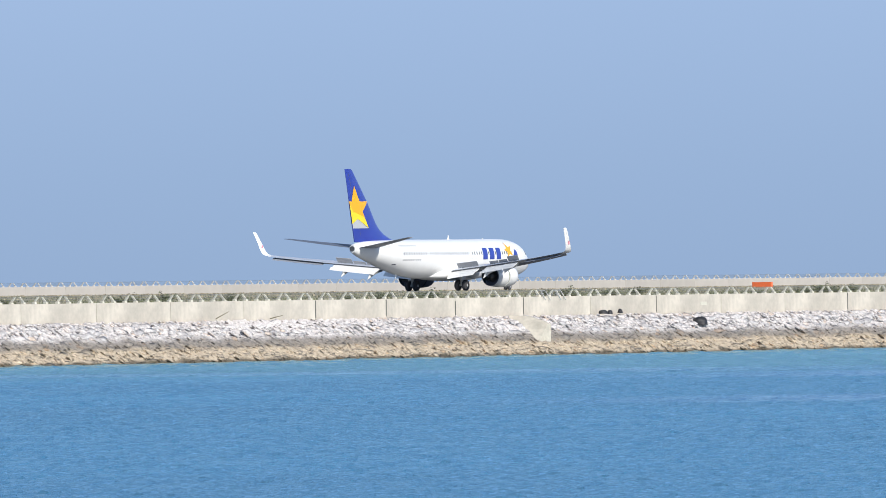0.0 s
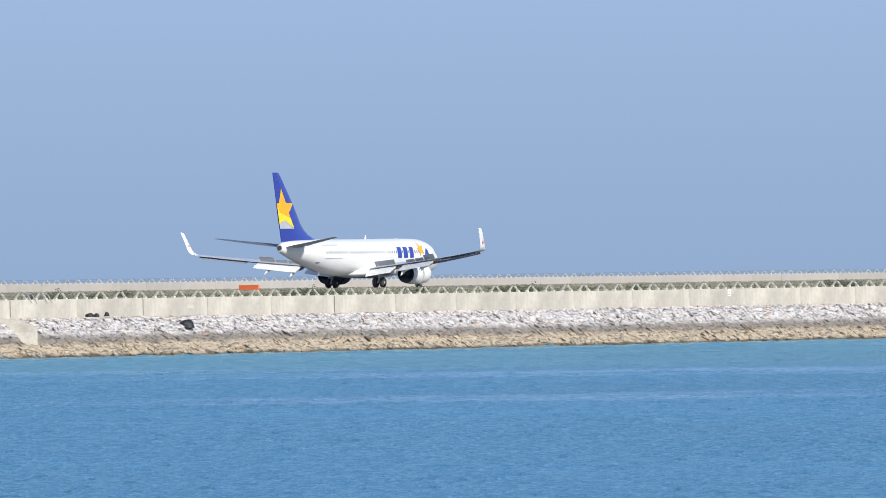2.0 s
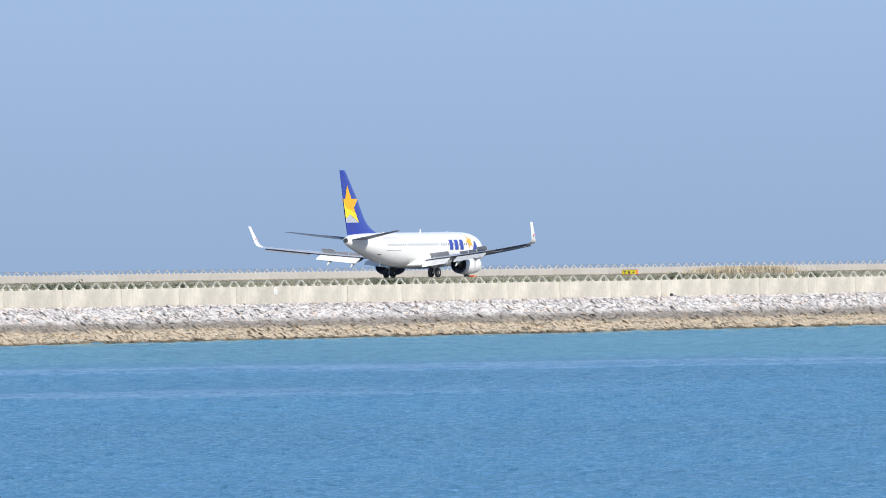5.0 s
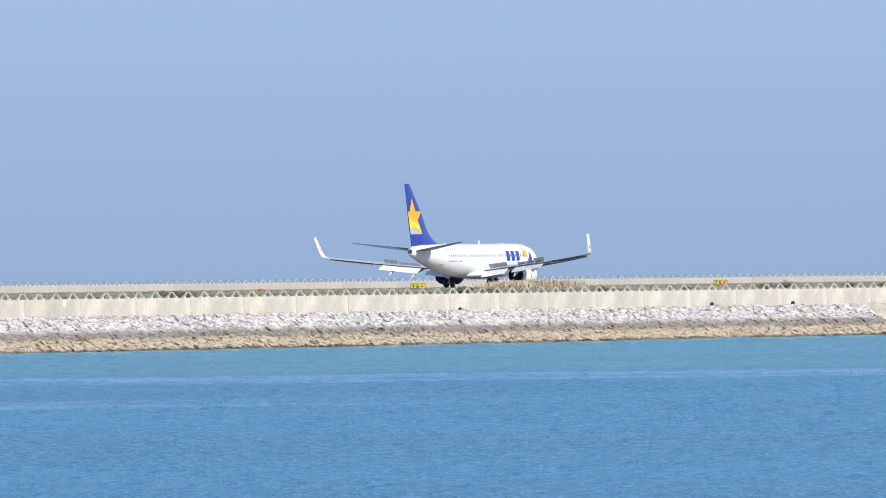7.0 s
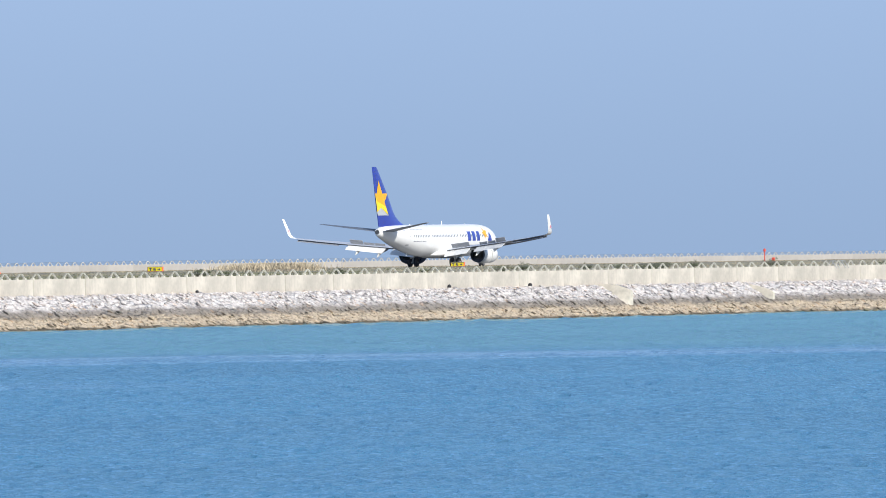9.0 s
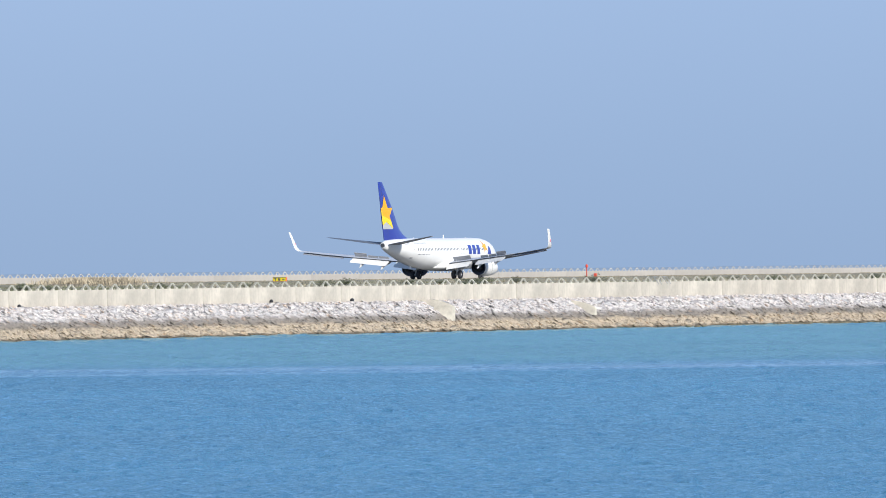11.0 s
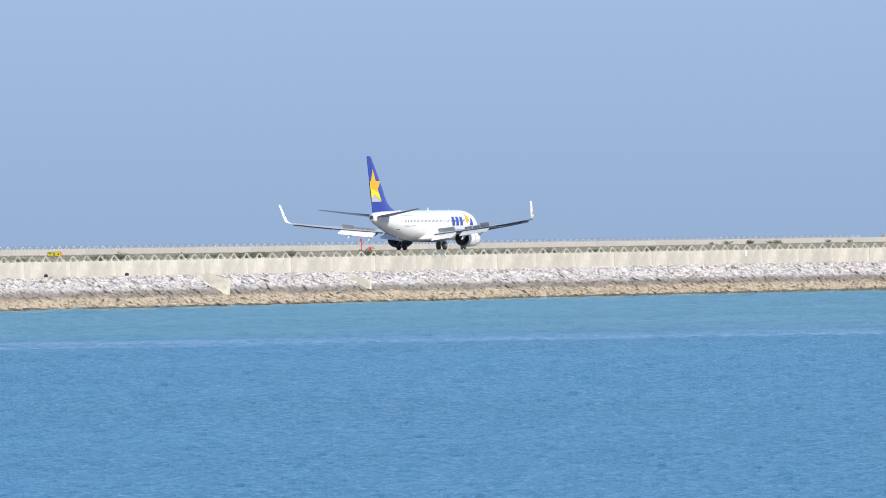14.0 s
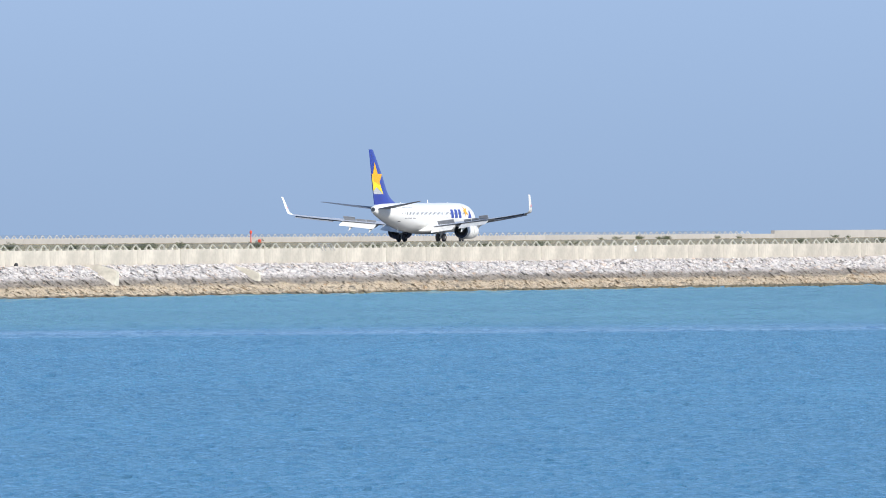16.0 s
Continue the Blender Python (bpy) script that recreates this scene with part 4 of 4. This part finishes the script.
for y, z, t in ((903.5, 2.8, 0.45), (911.0, 2.75, 0.2)):
    driftwood(y, z, t)


def hooked_ladder(ys):
    t = empty("wall_ladder", (WALL_X, ys[0], 3.92))
    for y in ys:
        bm = bmesh.new()
        pts = ((-0.55, 0.02), (-0.42, 0.34), (-0.30, 0.44), (-0.16, 0.34), (0.20, -0.24))
        for a, b in zip(pts, pts[1:]):
            bar(bm, (a[0], y - ys[0], a[1]), (b[0], y - ys[0], b[1]), 0.036)
        part("rail", bm, M_GALV, t, "bent pale steel rail")
    for q in (0.42, 0.2):
        for a, b in zip(ys[::2], ys[1::2]):
            bm = bmesh.new()
            bar(bm, (-0.28, a - ys[0], q), (-0.28, b - ys[0], q), 0.02)
            part("rung", bm, M_GALV, t)
    tagged(t, "bent steel ladder rails hooked over the sea wall", "ladder", "wall ladders")


hooked_ladder((952.0, 952.7, 954.3, 955.0))
hooked_ladder((1284.2, 1284.9, 1286.5, 1287.2))


def wall_plate(y, z, w, h, mark):
    bm = bmesh.new()
    box(bm, (WALL_X + 0.013, y - w / 2, z - h / 2), (WALL_X + (0.04 if mark else 0.022), y + w / 2, z + h / 2), 0.003)
    p = part("notice_plate", bm, M_PLATE if mark else M_POST)
    if mark:
        bm = bmesh.new()
        box(bm, (WALL_X + 0.041, y - w * 0.1, z + h * 0.15), (WALL_X + 0.046, y + w * 0.25, z + h * 0.30))
        part("mark", bm, M_RED, p, "red mark bar")
        bm = bmesh.new()
        box(bm, (WALL_X + 0.041, y - w * 0.3, z - h * 0.3), (WALL_X + 0.046, y + w * 0.3, z - h * 0.2))
        part("mark", bm, M_INK, p, "dark lettering bar")
    tagged(p, "small white notice plate on the sea wall" if mark else "white paint panel on the sea wall", "notice plate")


wall_plate(1366.2, 3.60, 0.5, 0.5, True)
wall_plate(1066.5, 3.62, 0.5, 0.5, True)
wall_plate(976.4, 3.30, 1.0, 0.24, False)


def distance_sign(x, y, z, w, h, face, label, bars):
    t = empty("airfield_sign", (x, y, z))
    bm = bmesh.new()
    box(bm, (-w / 2, 0, 0.08), (w / 2, 0.36, h), 0.02)
    part("cabinet", bm, M_SIGNO, t, "orange-red sign cabinet")
    bm = bmesh.new()
    box(bm, (-w / 2 + 0.06, -0.02, 0.13), (w / 2 - 0.06, -0.004, h - 0.05))
    part("face", bm, face, t)
    bm = bmesh.new()
    box(bm, (-w / 2, -0.03, h - 0.05), (w / 2, 0.0, h + 0.01))
    part("rim", bm, M_INK if bars else M_SIGNO, t, "")
    for u, q, bw, bh in bars:
        bm = bmesh.new()
        box(bm, (u - bw / 2, -0.028, q - bh / 2), (u + bw / 2, -0.021, q + bh / 2))
        part("lettering_bar", bm, M_INK, t, "black lettering bar")
    for u in (-0.35, 0.35):
        bm = bmesh.new()
        bar(bm, (u * w, 0.18, -0.1), (u * w, 0.18, 0.1), 0.04)
        part("leg", bm, M_METAL, t, "short metal leg")
    tagged(t, label, "airfield sign", "airfield signs")


MARK_Y = 1608.3
GLYPHS = ((-0.52, 0.46, 0.34, 0.08), (-0.52, 0.30, 0.10, 0.28), (-0.02, 0.46, 0.30, 0.07), (-0.10, 0.38, 0.09, 0.14), (-0.02, 0.32, 0.30, 0.07), (0.08, 0.25, 0.09, 0.12), (-0.02, 0.18, 0.30, 0.06),
          (0.50, 0.32, 0.30, 0.08), (0.58, 0.38, 0.10, 0.08), (0.58, 0.26, 0.10, 0.08))
distance_sign(-700, 1653, 4.15, 1.85, 0.62, M_SIGNY, "yellow airfield distance sign with black lettering in the grass", GLYPHS)
distance_sign(-700, 1745, 4.15, 1.70, 0.60, M_SIGNY, "yellow airfield distance sign with black lettering in the grass", GLYPHS)
distance_sign(-700, 1437.3, 4.06, 2.15, 0.64, M_SIGNO, "plain orange back of an airfield sign in the grass", ())
distance_sign(-700, MARK_Y, 4.16, 0.62, 0.26, M_SIGNO, "small orange airfield marker board in the grass", ())


def marker_post(x, y, z):
    t = empty("marker_post", (x, y, z))
    bm = bmesh.new()
    bar(bm, (0, 0, 0), (0, 0, 1.50), 0.085, 0.065, 12)
    part("pole", bm, M_RED, t, "red marker pole")
    bm = bmesh.new()
    bar(bm, (0, 0, 1.48), (0, 0, 1.62), 0.10, 0.19, 14)
    bar(bm, (0, 0, 1.62), (0, 0, 1.86), 0.19, 0.17, 14)
    bar(bm, (0, 0, 1.86), (0, 0, 1.97), 0.17, 0.06, 14)
    part("head", bm, M_RED, t, "red lamp head")
    tagged(t, "red marker post with a lamp head beside the runway", "marker post")
    c = empty("marker_cabinet", (x, y + 2.8, z))
    bm = bmesh.new()
    box(bm, (0.0, 0, 0), (0.36, 0.46, 0.67), 0.02)
    part("cabinet", bm, M_RED, c, "red painted steel cabinet")
    bm = bmesh.new()
    box(bm, (-0.34, 0.0, 0), (-0.003, 0.46, 0.60), 0.02)
    part("side_box", bm, M_SPOIL, c, "grey side box")
    tagged(c, "small red equipment cabinet beside the runway", "cabinet")


marker_post(-800, 2111.9, 4.05)


# ---- plants ----
def blades(name, label, spots, mat, hmin, hmax, per, spread, rng, width=0.05):
    n = len(spots) * per
    base = np.repeat(np.asarray(spots), per, axis=0)
    base[:, :2] += rng.normal(size=(n, 2)) * spread
    h = rng.uniform(hmin, hmax, n)
    a = rng.uniform(0, math.pi, n)
    w = rng.uniform(0.6, 1.4, n) * width
    lean = rng.normal(size=(n, 2)) * 0.28
    d = np.stack([np.cos(a) * w, np.sin(a) * w], 1)
    V = np.zeros((n, 4, 3))
    V[:, 0, :2], V[:, 1, :2] = base[:, :2] - d, base[:, :2] + d
    V[:, 0, 2] = V[:, 1, 2] = base[:, 2] - 0.05
    mid = base[:, :2] + lean * h[:, None] * 0.4
    V[:, 2, :2], V[:, 2, 2] = mid + d * 0.7, base[:, 2] + h * 0.6
    V[:, 3, :2], V[:, 3, 2] = base[:, :2] + lean * h[:, None], base[:, 2] + h
    i = np.arange(n)[:, None] * 4
    F = np.concatenate([i + np.array([[0, 1, 2]]), i + np.array([[0, 2, 3]])])
    return tagged(from_arrays(name, V.reshape(-1, 3), F, mat), label, "grass", kind="stuff")


def spots_in(rng, n, d0, d1, k0=1.78, k1=3.12):
    d = rng.uniform(d0, d1, n)
    y = d * rng.uniform(k0, k1, n)
    return [(-a, b, land_height(-a)) for a, b in zip(d, y)]


def clumped(rng, spots, scale, keep):
    return [s for s in spots if noise.noise(Vector((s[0] / scale, s[1] / scale, 3.0))) > keep + rng.uniform(-0.2, 0.2)]


def plants():
    rng = np.random.RandomState(21)
    blades("grass", "short green grass behind the sea wall", clumped(rng, spots_in(rng, 11000, 482.5, 560, 1.78, 2.45), 9, 0.0), M_GRASS, 0.06, 0.20, 3, 0.25, rng)
    blades("grass", "short mixed grass beside the runway", clumped(rng, spots_in(rng, 6000, 560, 705, 1.78, 2.6), 16, 0.05), M_GRASS, 0.06, 0.16, 3, 0.35, rng)
    blades("dry_grass", "pale dry grass between the wall and the runway", clumped(rng, spots_in(rng, 16000, 484, 705), 12, 0.0), M_DRY, 0.05, 0.18, 3, 0.35, rng)
    blades("dry_grass", "pale dry grass beyond the runway", spots_in(rng, 6000, 790, 900), M_DRY, 0.05, 0.16, 3, 0.5, rng, 0.08)
    tall = [(-640 + rng.normal() * 1.5, 1542.5 + rng.normal() * 4.2, land_height(-640)) for _ in range(800)]
    blades("tall_grass", "clump of tall straw-coloured grass", tall, M_STRAW, 0.25, 0.98, 9, 0.5, rng, 0.020)


def shrub_model(seed, big):
    rng = random.Random(seed)
    t = empty("shrub")
    bm = bmesh.new()
    tips = []
    for _ in range(18):
        a, r = rng.uniform(0, 6.28), rng.uniform(0.1, 0.85) * big
        tip = (math.cos(a) * r, math.sin(a) * r, rng.uniform(0.25, 0.9) * big * (1.15 - 0.6 * r))
        bar(bm, (0, 0, -0.1), tip, 0.018, 0.005, 4)
        tips.append(tip)
    part("stem", bm, M_STEM, t)
    bm = bmesh.new()
    for tip in tips:
        for _ in range(26):
            q = rng.uniform(0.35, 1.08)
            c = Vector(tip) * q + Vector((rng.gauss(0, 0.09), rng.gauss(0, 0.09), rng.gauss(0, 0.06))) * big
            n, s = Vector((rng.gauss(0, 1), rng.gauss(0, 1), rng.gauss(0, 1))).normalized(), rng.uniform(0.03, 0.06) * big
            u = n.orthogonal().normalized()
            v = n.cross(u)
            bm.faces.new([bm.verts.new(c + p) for p in (u * s * 1.6, v * s * 0.7, -u * s * 1.6, -v * s * 0.7)])
    part("leaves", bm, M_LEAF, t, "small green leaves")
    return tagged(t, "low green weed shrub growing behind the sea wall", "shrub", "weed shrubs")


def shrubs():
    rng = random.Random(8)
    models = [shrub_model(k, 0.75 + 0.1 * (k % 3)) for k in range(5)]
    used = 0
    spots = []
    for x in [-rng.uniform(483, 530) for _ in range(95)]:
        k = rng.uniform(1.78, 3.1)
        # the weeds stand thicker along the nearer stretch
        if k > 2.15 and rng.random() < 0.6:
            continue
        spots.append((x, -x * k, land_height(x), rng.uniform(0.6, 1.0)))
    for y in (996, 1037, 1075, 1190):
        spots.append((-500, y, land_height(-500), 1.0))
    for y in (2527, 2531, 2535, 2538, 2541, 2545, 2549, 2586, 2590, 2627, 2664, 2700, 2742):
        spots.append((-885 - rng.uniform(0, 12), y + rng.uniform(-2, 2), 4.19, rng.uniform(0.55, 0.85)))
    for x, y, z, s in spots:
        m = Matrix.Translation((x, y, z)) @ Matrix.Rotation(rng.uniform(0, 6.28), 4, "Z")
        if used < len(models):
            ob = models[used]
            ob.matrix_basis = m
            ob.scale = (s * 1.7, s * 1.7, s * (0.95 if x > -600 else 1.25))
        else:
            ob = copy_thing(models[rng.randrange(len(models))], m)
            ob.scale = (s * 1.7, s * 1.7, s * (0.95 if x > -600 else 1.25))
        used += 1


plants()
shrubs()


# ---- low reef stones off the bank ----
def reef():
    rng = np.random.RandomState(5)
    ico, fac = ico_arrays()
    V, F, base = [], [], 0
    for _ in range(5200):
        y = rng.uniform(1285, 1452)
        x = -475.6 + abs(rng.normal()) * float(np.interp(y, [1285, 1330, 1390, 1452], [0.4, 1.5, 5.0, 8.0]))
        p = rock_shape(rng, ico, 10) * np.array([rng.uniform(0.15, 0.4), rng.uniform(0.15, 0.55), rng.uniform(0.08, 0.26)]) + np.array([x, y, 0.0])
        V.append(p)
        F.append(fac + base)
        base += len(p)
    tagged(from_arrays("reef_stones", np.concatenate(V), np.concatenate(F), M_REEF), "flat brown reef stones awash at the water's edge", "reef", kind="stuff")
    for k in range(3):
        o = from_arrays("rock", rock_shape(rng, ico, 10) * np.array([0.35, 0.6, 0.2]), fac, M_REEF)
        o.location = (-470 + 0.3 * k, 1265.2 + k * 1.1, 0.08)
        tagged(o, "low wet stone showing above the water", "rock", "stones in the water")


reef()


# ---- movement ----
ROLL_Y = [(0, 1446.99), (0.5, 1473.73), (1, 1499.97), (1.5, 1525.54), (2, 1550.03), (2.5, 1574.12), (3, 1598.15), (3.5, 1621.52), (4, 1644.32), (4.5, 1666.38),
          (7, 1769.57), (7.5, 1789.08), (8, 1807.87), (8.5, 1825.83), (9, 1843.09), (9.5, 1859.54), (9.7, 1865.94), (11.8, 1928.18), (12.5, 1946.94),
          (13, 1959.49), (13.5, 1971.92), (14, 1983.16), (14.5, 1994.60), (15, 2005.56), (15.5, 2015.92), (16, 2026.09)]


def motions():
    """The airliner rolls out along the runway and slows down."""
    walk(airliner, [(t, pose(-745.09, y + 6.56, 4.225)) for t, y in ROLL_Y])


motions()
